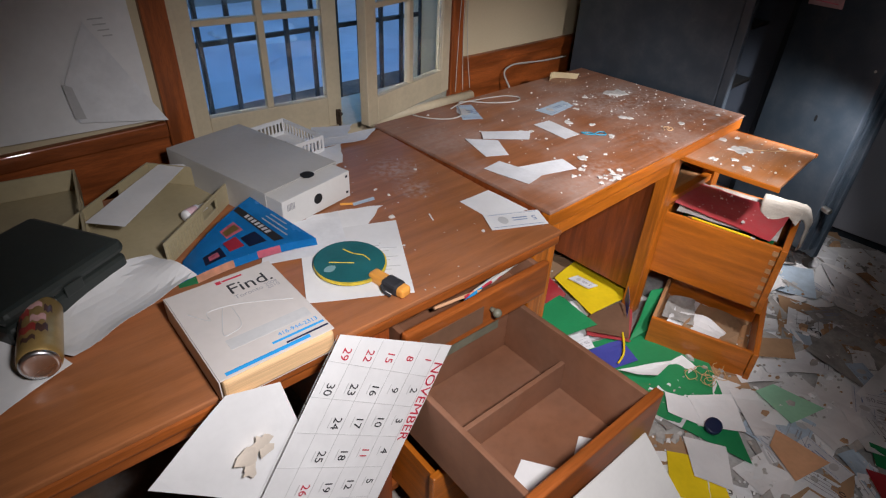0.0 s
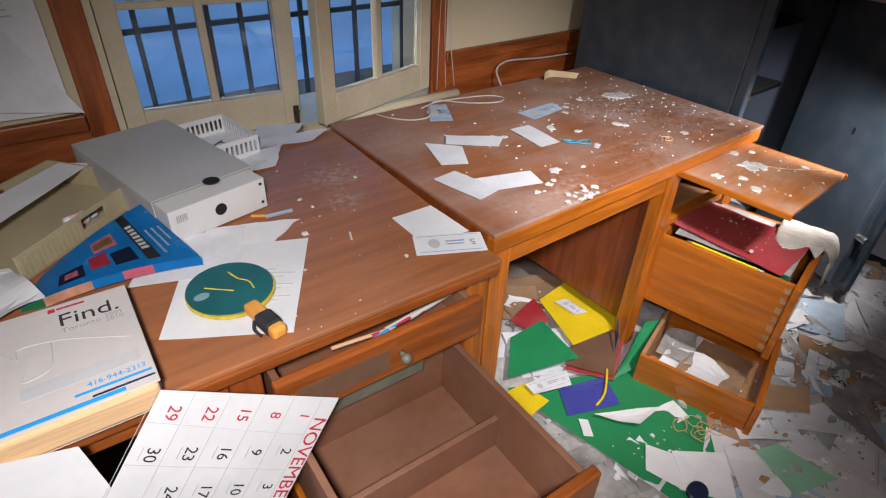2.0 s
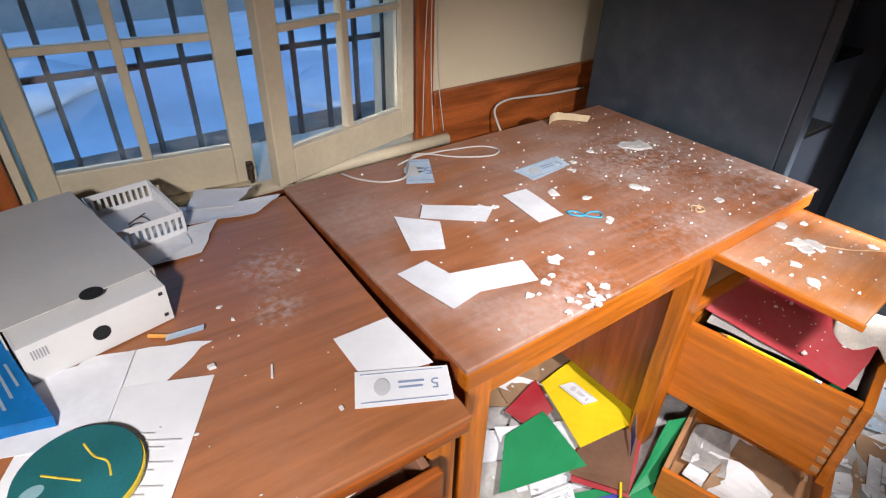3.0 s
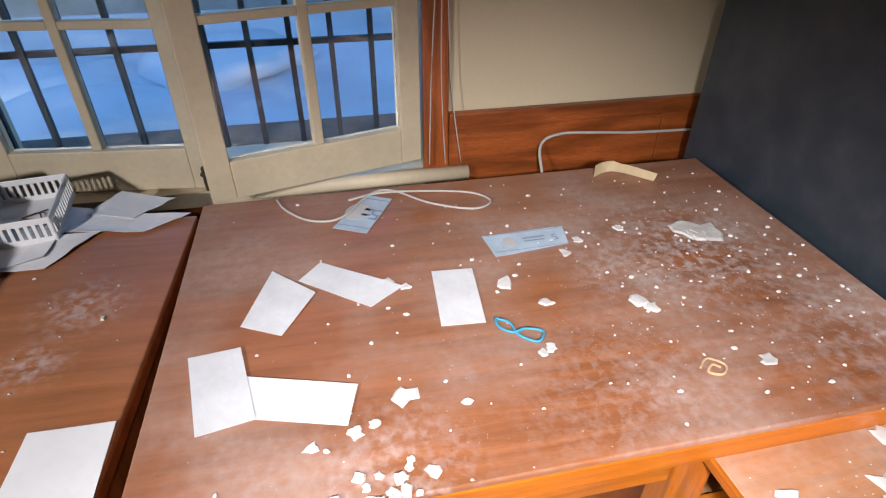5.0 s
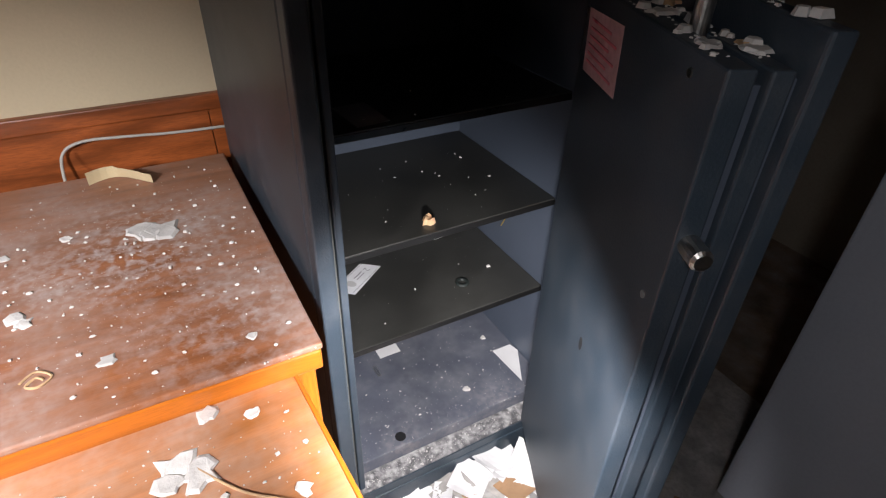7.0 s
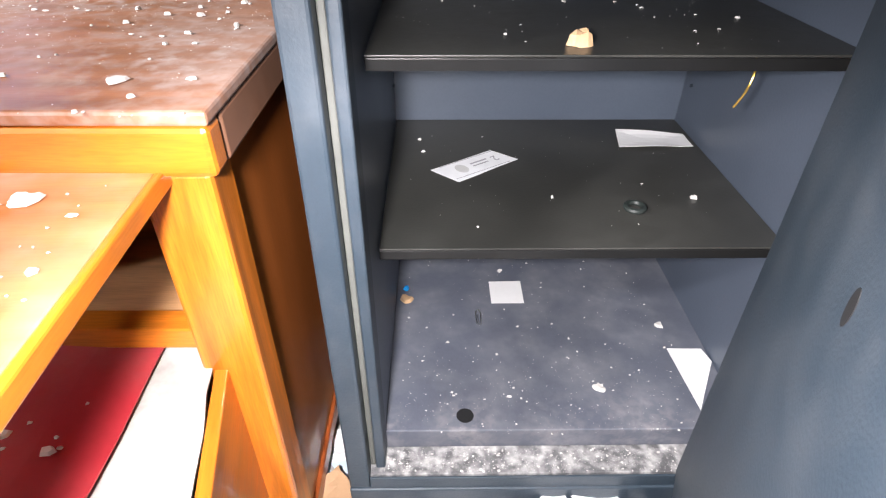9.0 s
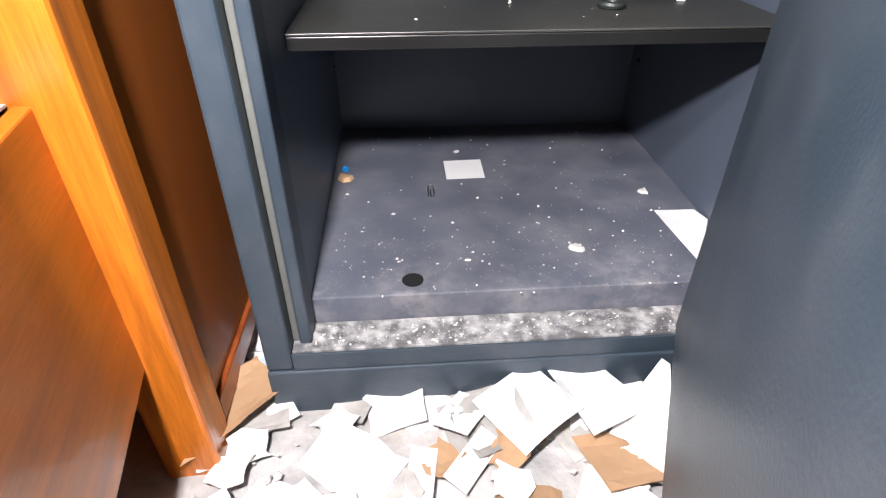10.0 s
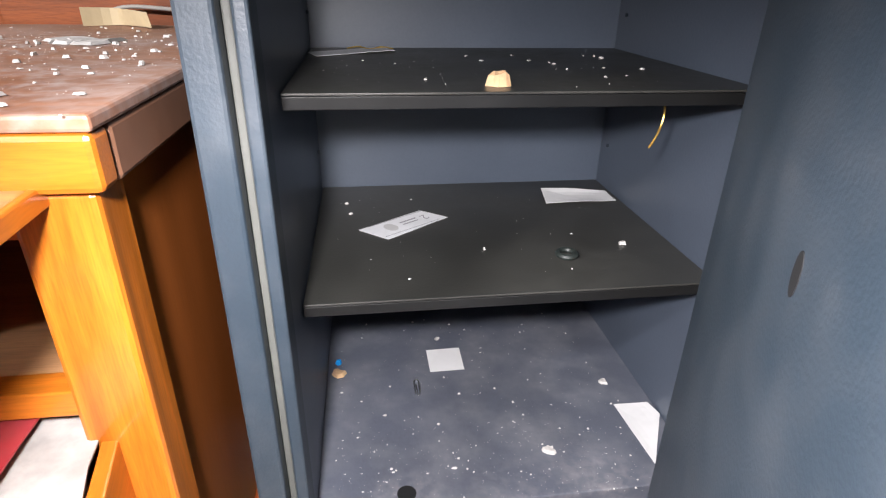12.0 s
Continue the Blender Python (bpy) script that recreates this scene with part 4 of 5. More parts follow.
letter_tray("letter_tray", "beige ribbed plastic letter tray holding a bottle and paper", frame_of(Vector((-0.765, -0.115, Z1)), (0.62, -0.78, 0), (0.78, 0.62, 0)))
letter_tray("letter_tray", "beige plastic letter tray at the wall behind dark clutter", frame_of(Vector((-1.02, 0.02, Z1)), (0.97, -0.2, 0), (0.2, 0.97, 0)))
flat_sheet("paper_strip", [(-0.86, -0.20), (-0.63, 0.02), (-0.69, 0.06), (-0.92, -0.13)], Z1 + 0.0555, white_paper, "white paper strip lying across the letter tray", seed=8)
bt = thing("small_bottle", "small white plastic bottle with pink label, lying in the tray", "bottle", pose(-0.70, -0.165, Z1 + 0.0185, 0, 90, 20))
part("body", lathe(bmesh.new(), [(0.011, -0.03), (0.0145, -0.027), (0.0145, 0.012), (0.008, 0.02)]), white_plastic, bt, smooth=True)
part("label", lathe(bmesh.new(), [(0.0147, -0.02), (0.0149, -0.0195), (0.0149, 0.005), (0.0147, 0.0055)]), pink_label_mat, bt, smooth=True)
part("cap", lathe(bmesh.new(), [(0.0082, 0.0202), (0.009, 0.0215), (0.009, 0.034), (0.007, 0.0355)]), white_plastic, bt, smooth=True)
case = thing("black_case", "low black-green plastic case on the desk", "case", pose(-1.06, -0.235, Z1, 0, 0, 28))
part("body", boxes(((-0.13, -0.12, 0.0), (0.13, 0.12, 0.045)), bevel=0.010), black_plastic, case)
part("lid", boxes(((-0.132, -0.122, 0.047), (0.132, 0.122, 0.078)), bevel=0.012), black_plastic, case)
part("clasp", boxes(((-0.02, -0.126, 0.035), (0.02, -0.1225, 0.06)), bevel=0.002), black_plastic, case)

# blue magazine with a curled cover
mg = thing("magazine", "glossy blue workbook with curling cover, lying on papers", "magazine")
def cover_at(s, t, lift):
    """A place on the arched cover: s along the spine, t away from it."""
    a, b, c, d = Vector((-0.84, -0.405, 0.006)), Vector((-0.545, -0.455, 0.022)), Vector((-0.59, -0.245, 0.056)), Vector((-0.80, -0.335, 0.010))
    p = (a * (1 - s) + b * s) * (1 - t) + (d * (1 - s) + c * s) * t
    return p + Vector((0, 0, Z1 + lift + 0.016 * 4 * s * (1 - s) * (1 - 0.4 * t)))
def cover_patch(name, s0, s1, t0, t1, lift, mat, label="", n=8):
    bm = bmesh.new()
    g = [[bm.verts.new(cover_at(s0 + (s1 - s0) * i / n, t0 + (t1 - t0) * k / n, lift)) for k in range(n + 1)] for i in range(n + 1)]
    for i in range(n):
        for k in range(n):
            bm.faces.new((g[i][k], g[i + 1][k], g[i + 1][k + 1], g[i][k + 1]))
    top = bm.faces[:]
    bmesh.ops.solidify(bm, geom=top, thickness=0.0005)
    return part(name, bm, mat, mg, label)
cover_patch("cover", 0, 1, 0, 1, 0.0, magazine_blue, "glossy blue cover", 12)
cover_patch("pages", 0.03, 0.97, 0.0, 0.9, -0.005, lined_paper)
for s0, s1, mt in ((0.0, 0.12, green_card), (0.12, 0.38, peach_mat), (0.38, 0.55, magazine_blue), (0.55, 0.72, pink_mat), (0.72, 1.0, magazine_blue)):
    bm = bmesh.new()
    a = [cover_at(s0 + (s1 - s0) * i / 5, 0.0, 0.0006) for i in range(6)]
    up_, dn_ = [bm.verts.new(p + Vector((0, -0.001, 0))) for p in a], [bm.verts.new(p + Vector((0, -0.006, -0.016))) for p in a]
    for i in range(5):
        bm.faces.new((up_[i], up_[i + 1], dn_[i + 1], dn_[i]))
    bmesh.ops.solidify(bm, geom=bm.faces[:], thickness=0.001)
    part("spine", bm, mt, mg)
cover_patch("printed_title", 0.72, 0.80, 0.10, 0.98, 0.0012, ink_black)
for k in range(7):
    cover_patch("title_letter", 0.735, 0.785, 0.3 + k * 0.07, 0.345 + k * 0.07, 0.002, white_paper, n=2)
cover_patch("printed_picture", 0.45, 0.62, 0.55, 0.80, 0.0012, pink_mat)
cover_patch("printed_picture", 0.46, 0.60, 0.60, 0.74, 0.002, can_gold)
cover_patch("printed_picture", 0.40, 0.52, 0.22, 0.50, 0.0012, ink_red)
cover_patch("printed_picture", 0.54, 0.68, 0.15, 0.42, 0.0012, navy_plastic)
cover_patch("printed_picture", 0.20, 0.36, 0.15, 0.45, 0.0012, navy_plastic)
cover_patch("printed_picture", 0.24, 0.32, 0.22, 0.36, 0.002, pink_mat)
for k in range(3):
    cover_patch("printed_line", 0.84 + k * 0.05, 0.855 + k * 0.05, 0.15 + 0.1 * k, 0.6, 0.0012, blue_grey_paper)

# drinks can
can = thing("drinks_can", "tall gold printed drinks can lying on the desk", "can", pose(-1.100, -0.505, Z1 + 0.0335, -90, 0, -14))
part("body", lathe(bmesh.new(), [(0.028, -0.004), (0.0325, 0.006), (0.0331, 0.012), (0.0331, 0.145), (0.027, 0.158)], 32), can_gold, can, smooth=True)
part("base", lathe(bmesh.new(), [(0.021, -0.0065), (0.026, -0.0095), (0.0295, -0.0035), (0.0297, -0.001)], 32), aluminium, can, "bare aluminium base", smooth=True)
part("lid", lathe(bmesh.new(), [(0.0268, 0.1582), (0.0275, 0.162), (0.024, 0.161)], 32), aluminium, can, smooth=True)
for a, z0, w, hh, mt in ((70, 0.05, 50, 0.02, can_red), (100, 0.075, 40, 0.018, can_pink), (60, 0.095, 34, 0.02, can_red), (110, 0.045, 30, 0.02, can_dark), (85, 0.115, 50, 0.014, can_pink), (75, 0.025, 40, 0.012, can_dark), (45, 0.07, 20, 0.03, can_dark), (125, 0.1, 22, 0.02, can_dark)):
    bm = bmesh.new()
    vs = []
    for i in range(7):
        t_ = radians(a + 180 - w / 2 + w * i / 6)
        vs.append([bm.verts.new((0.0335 * math.cos(t_), 0.0335 * math.sin(t_), z0 + k * hh + 0.004 * math.sin(i * 1.7))) for k in (0, 1)])
    for p_, q_ in zip(vs, vs[1:]):
        bm.faces.new((p_[0], q_[0], q_[1], p_[1]))
    part("print", bm, mt, can)

flat_sheet("paper_sheet", [(-1.054, -0.50), (-0.80, -0.41), (-0.84, -0.26), (-1.16, -0.33)], Z1, white_paper, "crumpled white sheet lying on the desk", curl=0.016, seed=2.2, cuts=10)
flat_sheet("paper_sheet", [(-1.25, -0.58), (-1.06, -0.50), (-1.10, -0.36), (-1.30, -0.40)], Z1, white_paper, "white sheet under the drinks can", curl=0.004, seed=4.2)

# hanging blank sheet and calendar page
CU, CV = Vector((0.836, -0.112, -0.537)).normalized(), Vector((-0.615, -0.058, -0.785)).normalized()
C0 = Vector((-0.5252, -0.815, 0.6411))          # the first day
CN = CV.cross(CU).normalized()
CR, CT = C0 + CU * 0.052 - CV * 0.036, C0 - CU * 0.245 - CV * 0.036
bs = thing("blank_sheet", "blank white sheet with tan stain, hanging over the desk edge", "paper")
part("sheet", quad_sheet([(-0.908, -0.759, 0.775), (-0.82, -0.767, 0.749), (-0.767, -0.815, 0.371), (-1.051, -0.762, 0.678)], curl=0.003, cuts=8), white_paper, bs)
for ca, cb, r in ((0.155, -0.325, 0.02), (0.185, -0.335, 0.024), (0.21, -0.32, 0.017), (0.17, -0.31, 0.016)):
    part("stain", flake(r, 0.0001, int(ca * 1000)), stain_tan, bs, "tan water stain", frame_of(C0 + CV * (ca + 0.02) + CU * (cb + 0.03) - CN * 0.0026, CV, CU))
cal = thing("calendar_page", "November calendar page hanging from the desk onto an open drawer", "calendar")
part("sheet", quad_sheet([CT, CR, CR + CV * 0.50, CT + CV * 0.50], curl=0.002, cuts=8), white_paper, cal)
def cal_pose(a, b):
    """a: along the week, b: towards the title, from the first day."""
    return frame_of(C0 + CV * a + CU * b + CN * 0.0035, CV, CU)
words("title", "NOVEMBER", 0.036, ink_red, cal, cal_pose(0.095, 0.034))
for week in range(5):
    for day in range(7):
        num = week * 7 + day + 1
        if num <= 30:
            words("number", str(num), 0.026, ink_red if day == 0 or num in (11, 26) else ink_black, cal, cal_pose(day * 0.070, -week * 0.0536))
            if day:
                part("tiny_print", boxes(((0.018, -0.016, 0), (0.04, -0.0145, 0.0002))), ink_pale, cal, "", cal_pose(day * 0.070 - 0.03, -week * 0.0536))
for day in range(1, 7):
    part("rule", boxes(((-0.0004, -0.245, 0), (0.0004, 0.017, 0.0002))), ink_pale, cal, "", cal_pose(day * 0.070 - 0.034, 0))
for week in range(6):
    part("rule", boxes(((-0.034, -0.0004, 0), (0.46, 0.0004, 0.0002))), ink_pale, cal, "", cal_pose(0, 0.018 - week * 0.0536))
bd = solid("white_board", quad_sheet([(-0.235, -1.18, 0.508), (-0.53, -1.165, 0.52), (-0.60, -1.50, 0.0), (-0.10, -1.52, 0.0)], thick=0.003, curl=0.0, cuts=3), box_white, "white card leaning against the open drawer front", "card")
for k, q in enumerate(([(-0.36, -1.10), (-0.25, -1.05), (-0.20, -1.13), (-0.33, -1.15)], [(-0.48, -1.03), (-0.40, -1.0), (-0.34, -1.10), (-0.44, -1.15)])):
    flat_sheet("note_slip", q, 0.3825 + 0.002 * k, white_paper, "white slip lying in the deep drawer", seed=k)

# white basket and papers by the window
bs2 = thing("plastic_basket", "white slotted plastic basket holding rusty wire, on loose papers", "basket", frame_of(Vector((-0.325, 0.05, Z1 + 0.004)), (0.98, 0.12, 0), (-0.12, 0.98, 0)))
part("bottom", boxes(((-0.068, -0.095, 0.0), (0.068, 0.095, 0.003)), bevel=0.001), white_plastic, bs2)
def slotted(length, n, m, nm="wall"):
    bm = bmesh.new()
    box(bm, (-length / 2, 0, 0), (length / 2, 0.003, 0.014), 0.0008)
    box(bm, (-length / 2, 0, 0.042), (length / 2, 0.003, 0.055), 0.0008)
    for i in range(n + 1):
        xx = -length / 2 + (length - 0.006) * i / n
        box(bm, (xx, 0, 0.0138), (xx + 0.006, 0.003, 0.0425))
    part(nm, bm, white_plastic, bs2, "", m)
slotted(0.14, 10, pose(0, -0.098, 0))
slotted(0.14, 10, pose(0, 0.095, 0))
slotted(0.194, 13, pose(-0.068, 0, 0, 0, 0, 90))
slotted(0.194, 13, pose(0.0712, 0, 0, 0, 0, 90))
wr = tube(bmesh.new(), [(-0.36, 0.02, Z1 + 0.0095), (-0.33, 0.05, Z1 + 0.012), (-0.30, 0.04, Z1 + 0.0095), (-0.31, 0.07, Z1 + 0.014), (-0.34, 0.06, Z1 + 0.0095), (-0.30, 0.09, Z1 + 0.0095)], 0.0014, 6)
solid("wire_scrap", wr, rust_iron, "rusty bent wire in the basket", "wire")
for k, (q, mt) in enumerate((([(-0.26, 0.10), (-0.01, 0.01), (-0.09, -0.04), (-0.30, 0.0)], lined_paper), ([(-0.17, 0.15), (-0.05, 0.09), (-0.12, 0.02), (-0.22, 0.06)], white_paper),
                             ([(-0.36, -0.03), (-0.17, -0.02), (-0.24, -0.13), (-0.34, -0.13)], white_paper), ([(-0.40, 0.04), (-0.24, 0.03), (-0.25, -0.10), (-0.38, -0.14)], lined_paper))):
    flat_sheet("paper_sheet", q, Z1 + 0.001 * k, mt, "torn white paper lying near the window", curl=0.004, seed=10 + k, torn=0.006)


def bank_note(q, z, mat, label, number, ink=ink_note_blue, seed=0.0):
    """A slip of play money: border lines, a face and its value."""
    c = Vector((sum(p[0] for p in q) / 4, sum(p[1] for p in q) / 4, z))
    t = thing("play_banknote", label, "banknote", Matrix.Translation(c), group="play banknotes")
    part("sheet", quad_sheet([(p[0] - c.x, p[1] - c.y, 0) for p in q], curl=0.001, seed=seed), mat, t)
    a, b, d = Vector((*q[0], 0)), Vector((*q[1], 0)), Vector((*q[3], 0))
    L, Wd = (b - a).length, (d - a).length
    v_ = a - d
    if (b - a).cross(v_).z < 0:
        v_ = d - a
    m = frame_of(Vector((0, 0, 0.0026)), b - a, v_)
    part("printed_line", boxes(((-L * 0.44, Wd * 0.38, 0), (L * 0.44, Wd * 0.40, 0.0003))), ink, t, "", m)
    part("printed_line", boxes(((-L * 0.44, -Wd * 0.40, 0), (L * 0.44, -Wd * 0.38, 0.0003))), ink, t, "", m)
    part("printed_line", boxes(((-L * 0.05, Wd * 0.06, 0), (L * 0.22, Wd * 0.12, 0.0003))), ink, t, "", m)
    part("printed_line", boxes(((-L * 0.05, -Wd * 0.08, 0), (L * 0.20, -Wd * 0.03, 0.0003))), ink, t, "", m)
    part("printed_oval", blade(Wd * 0.17, Wd * 0.24, 0, 0.0003), ink_pale, t, "", m @ pose(-L * 0.22, 0, 0))
    words("number", number, Wd * 0.4, ink, t, m @ pose(L * 0.33, 0, 0, 0, 0, 180))
    return t


bank_note([(-0.188, -0.677), (-0.055, -0.748), (-0.022, -0.686), (-0.152, -0.612)], Z1 + 0.004, white_paper, "white five dollar play banknote lying on the desk", "5")
flat_sheet("note_slip", [(-0.142, -0.52), (-0.034, -0.524), (-0.034, -0.664), (-0.146, -0.64)], Z1, white_paper, "white note slip near the desk corner", seed=20)
nail = tube(bmesh.new(), [(-0.262, -0.545, Z1 + 0.002), (-0.252, -0.52, Z1 + 0.004)], 0.002, 6)
solid("crayon_stub", nail, white_plastic, "small pale stub lying on the desk", "stub")
flat_sheet("clear_strip", [(-0.37, -0.355), (-0.31, -0.365), (-0.315, -0.378), (-0.375, -0.368)], Z1 + 0.006, blue_grey_paper, "pale plastic strip on the paper", "strip")
solid("pencil_stub", rod(bmesh.new(), (-0.395, -0.335, Z1 + 0.004), (-0.36, -0.36, Z1 + 0.004), 0.0035, 6), handle_orange, "orange pencil stub beside the box file", "pencil")
crumbs("plaster_crumbs", 60, (-0.55, -0.76, -0.06, -0.05), Z1, 0.0015, 0.007, plaster, "white crumbs scattered on the desk under the window", 31)

def settle(m):
    """Moves what was laid out since the last call, as one group, to its place on the desk."""
    for ob in set(bpy.data.objects) - BEFORE:
        if ob.parent is None:
            ob.matrix_basis = m @ ob.matrix_basis
    BEFORE.update(bpy.data.objects)


settle(pose(-0.001, -0.0455, 0, 0, 0, 1.3))

# ---------------- things on the dusty desk ----------------
for k, q in enumerate(([(0.177, -0.259), (0.252, -0.338), (0.197, -0.435), (0.132, -0.399)], [(0.263, -0.25), (0.402, -0.351), (0.341, -0.396), (0.223, -0.299)], [(0.458, -0.319), (0.532, -0.326), (0.518, -0.471), (0.446, -0.464)],
                       [(0.062, -0.457), (0.137, -0.449), (0.167, -0.592), (0.092, -0.605)], [(0.145, -0.51), (0.305, -0.559), (0.286, -0.627), (0.155, -0.588)])):
    flat_sheet("note_slip", q, Z2 + 0.0008 * (k % 2), lined_paper, "blank pale slip lying on the dusty desk", curl=0.0015, seed=k * 3.1, group="slips on the dusty desk")
bank_note([(0.291, -0.134), (0.356, -0.169), (0.425, -0.041), (0.37, -0.01)], Z2, blue_grey_paper, "pale blue play banknote lying under a cable", "5", seed=3)
bank_note([(0.578, -0.226), (0.748, -0.223), (0.737, -0.284), (0.586, -0.298)], Z2, blue_grey_paper, "pale blue five dollar play banknote on the dusty desk", "5", seed=6)
bm = tube(bmesh.new(), [(0.177, 0.004, Z2 + 0.003), (0.20, -0.05, Z2 + 0.003), (0.25, -0.10, Z2 + 0.003), (0.31, -0.105, Z2 + 0.006), (0.377, -0.021, Z2 + 0.007), (0.43, -0.005, Z2 + 0.003), (0.50, -0.075, Z2 + 0.003),
                        (0.588, -0.12, Z2 + 0.003), (0.634, -0.096, Z2 + 0.003), (0.60, -0.05, Z2 + 0.003), (0.50, -0.022, Z2 + 0.003), (0.40, -0.02, Z2 + 0.008), (0.33, -0.03, Z2 + 0.003)], 0.0026, 8)
solid("loose_cable", bm, cable_grey, "thin grey cable looped on the dusty desk", "cable", smooth=True)
bm = tube(bmesh.new(), [(0.842, 0.09, 0.60), (0.842, 0.12, 0.68), (0.85, 0.175, 0.745), (0.90, 0.178, 0.772), (1.0, 0.178, 0.768), (1.12, 0.178, 0.758), (1.30, 0.178, 0.752)], 0.004, 8)
solid("wall_cable", bm, cable_grey, "pale grey cable running along the wainscot", "cable", smooth=True)
bm = quad_sheet([(0.0, 0.0, 0.0), (0.13, -0.02, 0.002), (0.13, -0.02, 0.026), (0.0, 0.0, 0.03)], thick=0.001, curl=0.0, cuts=10)
for v in bm.verts:
    v.co.y += 0.03 * math.sin(v.co.x * 30) - 0.4 * v.co.z * (v.co.x > 0.06)
solid("tape_curl", bm, tape_cream, "curled strip of cream masking tape on the desk", "tape", pose(0.905, -0.032, Z2, 0, 0, -4))
rb = tube(bmesh.new(), [(0.535, -0.465, Z2 + 0.002), (0.555, -0.48, Z2 + 0.002), (0.56, -0.51, Z2 + 0.003), (0.585, -0.53, Z2 + 0.002), (0.60, -0.51, Z2 + 0.002), (0.575, -0.50, Z2 + 0.004), (0.553, -0.503, Z2 + 0.003), (0.535, -0.485, Z2 + 0.002), (0.535, -0.465, Z2 + 0.002)], 0.0024, 6)
solid("rubber_band", rb, band_blue, "twisted blue rubber band on the dusty desk", "rubber band", smooth=True)
ring = bmesh.new()
tube(ring, [(0.80, -0.63, Z2), (0.82, -0.615, Z2 + 0.001), (0.84, -0.632, Z2), (0.825, -0.648, Z2 + 0.001), (0.808, -0.64, Z2), (0.82, -0.628, Z2 + 0.001), (0.83, -0.635, Z2)], 0.002, 5)
solid("peeling_ring", ring, cork_tan, "curl of peeling varnish on the dusty desk", "debris")
for k, (xx, yy, r) in enumerate(((0.985, -0.283, 0.036), (1.03, -0.30, 0.042), (1.005, -0.305, 0.034), (0.379, -0.335, 0.017), (0.405, -0.35, 0.012), (0.582, -0.375, 0.019), (0.631, -0.443, 0.015), (0.787, -0.471, 0.024), (0.80, -0.49, 0.016), (0.365, -0.59, 0.021),
                               (0.238, -0.652, 0.012), (0.911, -0.636, 0.016), (0.294, -0.638, 0.013), (0.32, -0.63, 0.010), (0.60, -0.545, 0.012), (0.585, -0.552, 0.01), (0.76, -0.275, 0.012), (1.11, -0.68, 0.012), (0.86, -0.25, 0.014), (0.72, -0.31, 0.014), (0.45, -0.62, 0.01))):
    solid("plaster_flake", flake(r, 0.0015 + r * 0.06, 50 + k), plaster, "broken white plaster flake on the dusty desk", "plaster", pose(xx, yy, Z2, 0, 0, k * 47), group="plaster flakes")
for k in range(16):
    rr = random.Random(k)
    solid("plaster_flake", flake(rr.uniform(0.005, 0.012), 0.0022, 150 + k), plaster, "heap of white plaster flakes at the desk edge", "plaster", pose(0.33 + rr.gauss(0, 0.032), -0.715 + rr.gauss(0, 0.018), Z2 + 0.001 * (k % 3), rr.uniform(-6, 6), rr.uniform(-6, 6), k * 61), group="plaster flakes")
crumbs("plaster_crumbs", 1500, (0.06, -0.755, 1.19, -0.02), Z2, 0.0004, 0.0042, plaster, "white plaster crumbs scattered over the dusty desk", 33,
       lambda a, b: 0.12 + 0.88 * math.exp(-((a - 0.95) / 0.28) ** 2 - ((b + 0.38) / 0.25) ** 2))

settle(pose(-0.009, -0.020, 0, 0, 0, 0.2))

# slide and drawers of that desk
Z3 = 0.7008
for k, (xx, yy, r) in enumerate(((0.963, -0.844, 0.032), (0.985, -0.87, 0.03), (0.95, -0.87, 0.024), (0.816, -0.83, 0.018), (1.013, -0.775, 0.02), (0.866, -0.88, 0.016), (0.832, -0.94, 0.02), (1.07, -0.80, 0.012), (1.10, -0.95, 0.014))):
    solid("plaster_flake", flake(r, 0.003, 80 + k), plaster, "white plaster flake on the pulled-out slide", "plaster", pose(xx, yy, Z3 + 0.0008 * (k < 3) * k, 0, 0, k * 83), group="plaster flakes")
solid("cord_scrap", tube(bmesh.new(), [(0.985, -0.86, Z3 + 0.002), (1.03, -0.92, Z3 + 0.002), (1.08, -0.96, Z3 + 0.002), (1.13, -1.0, Z3 + 0.002)], 0.002, 6), cork_tan, "thin brown cord on the pulled-out slide", "cord")
crumbs("plaster_crumbs", 130, (0.775, -1.05, 1.14, -0.78), Z3, 0.001, 0.006, plaster, "white crumbs on the pulled-out slide", 34)
FD = pose(0.856, -1.125, 0.205, 0, 0, 11.5)
for k, (mt, lb) in enumerate(((green_card, "green hanging folder in the file drawer"), (blue_grey_paper, "pale blue folder in the file drawer"), (dirty_paper, "grey worn folder in the file drawer"), (brown_paper, "kraft folder in the file drawer"), (green_card, "green card folder in the file drawer"), (white_paper, "white folder in the file drawer"))):
    bm = quad_sheet([(0.0, 0, 0), (0.0, 0.33, 0), (0.0, 0.33, 0.232), (0.0, 0, 0.236)], thick=0.004, curl=0.004, seed=k * 2.0, cuts=6, torn=0.004)
    solid("file_folder", bm, mt, lb, "folder", FD @ pose(0.20 + 0.026 * k, 0.03, 0.0135, 0, -3, 0), group="folders in the drawer")
def arch(m, quad, mat, name, label, sag):
    bm = quad_sheet(quad, thick=0.002, curl=0.003, cuts=8, torn=0.005)
    lo_, hi_ = min(v.co.x for v in bm.verts), max(v.co.x for v in bm.verts)
    for v in bm.verts:
        s = (v.co.x - lo_) / (hi_ - lo_)
        v.co.z += sag * 4 * s * (1 - s)
    return solid(name, bm, mat, label, "folder", m)
arch(FD, [(0.03, 0.02, 0.262), (0.345, 0.02, 0.258), (0.345, 0.37, 0.258), (0.03, 0.36, 0.262)], dirty_paper, "loose_paper", "grubby papers lying over the file drawer", 0.004)
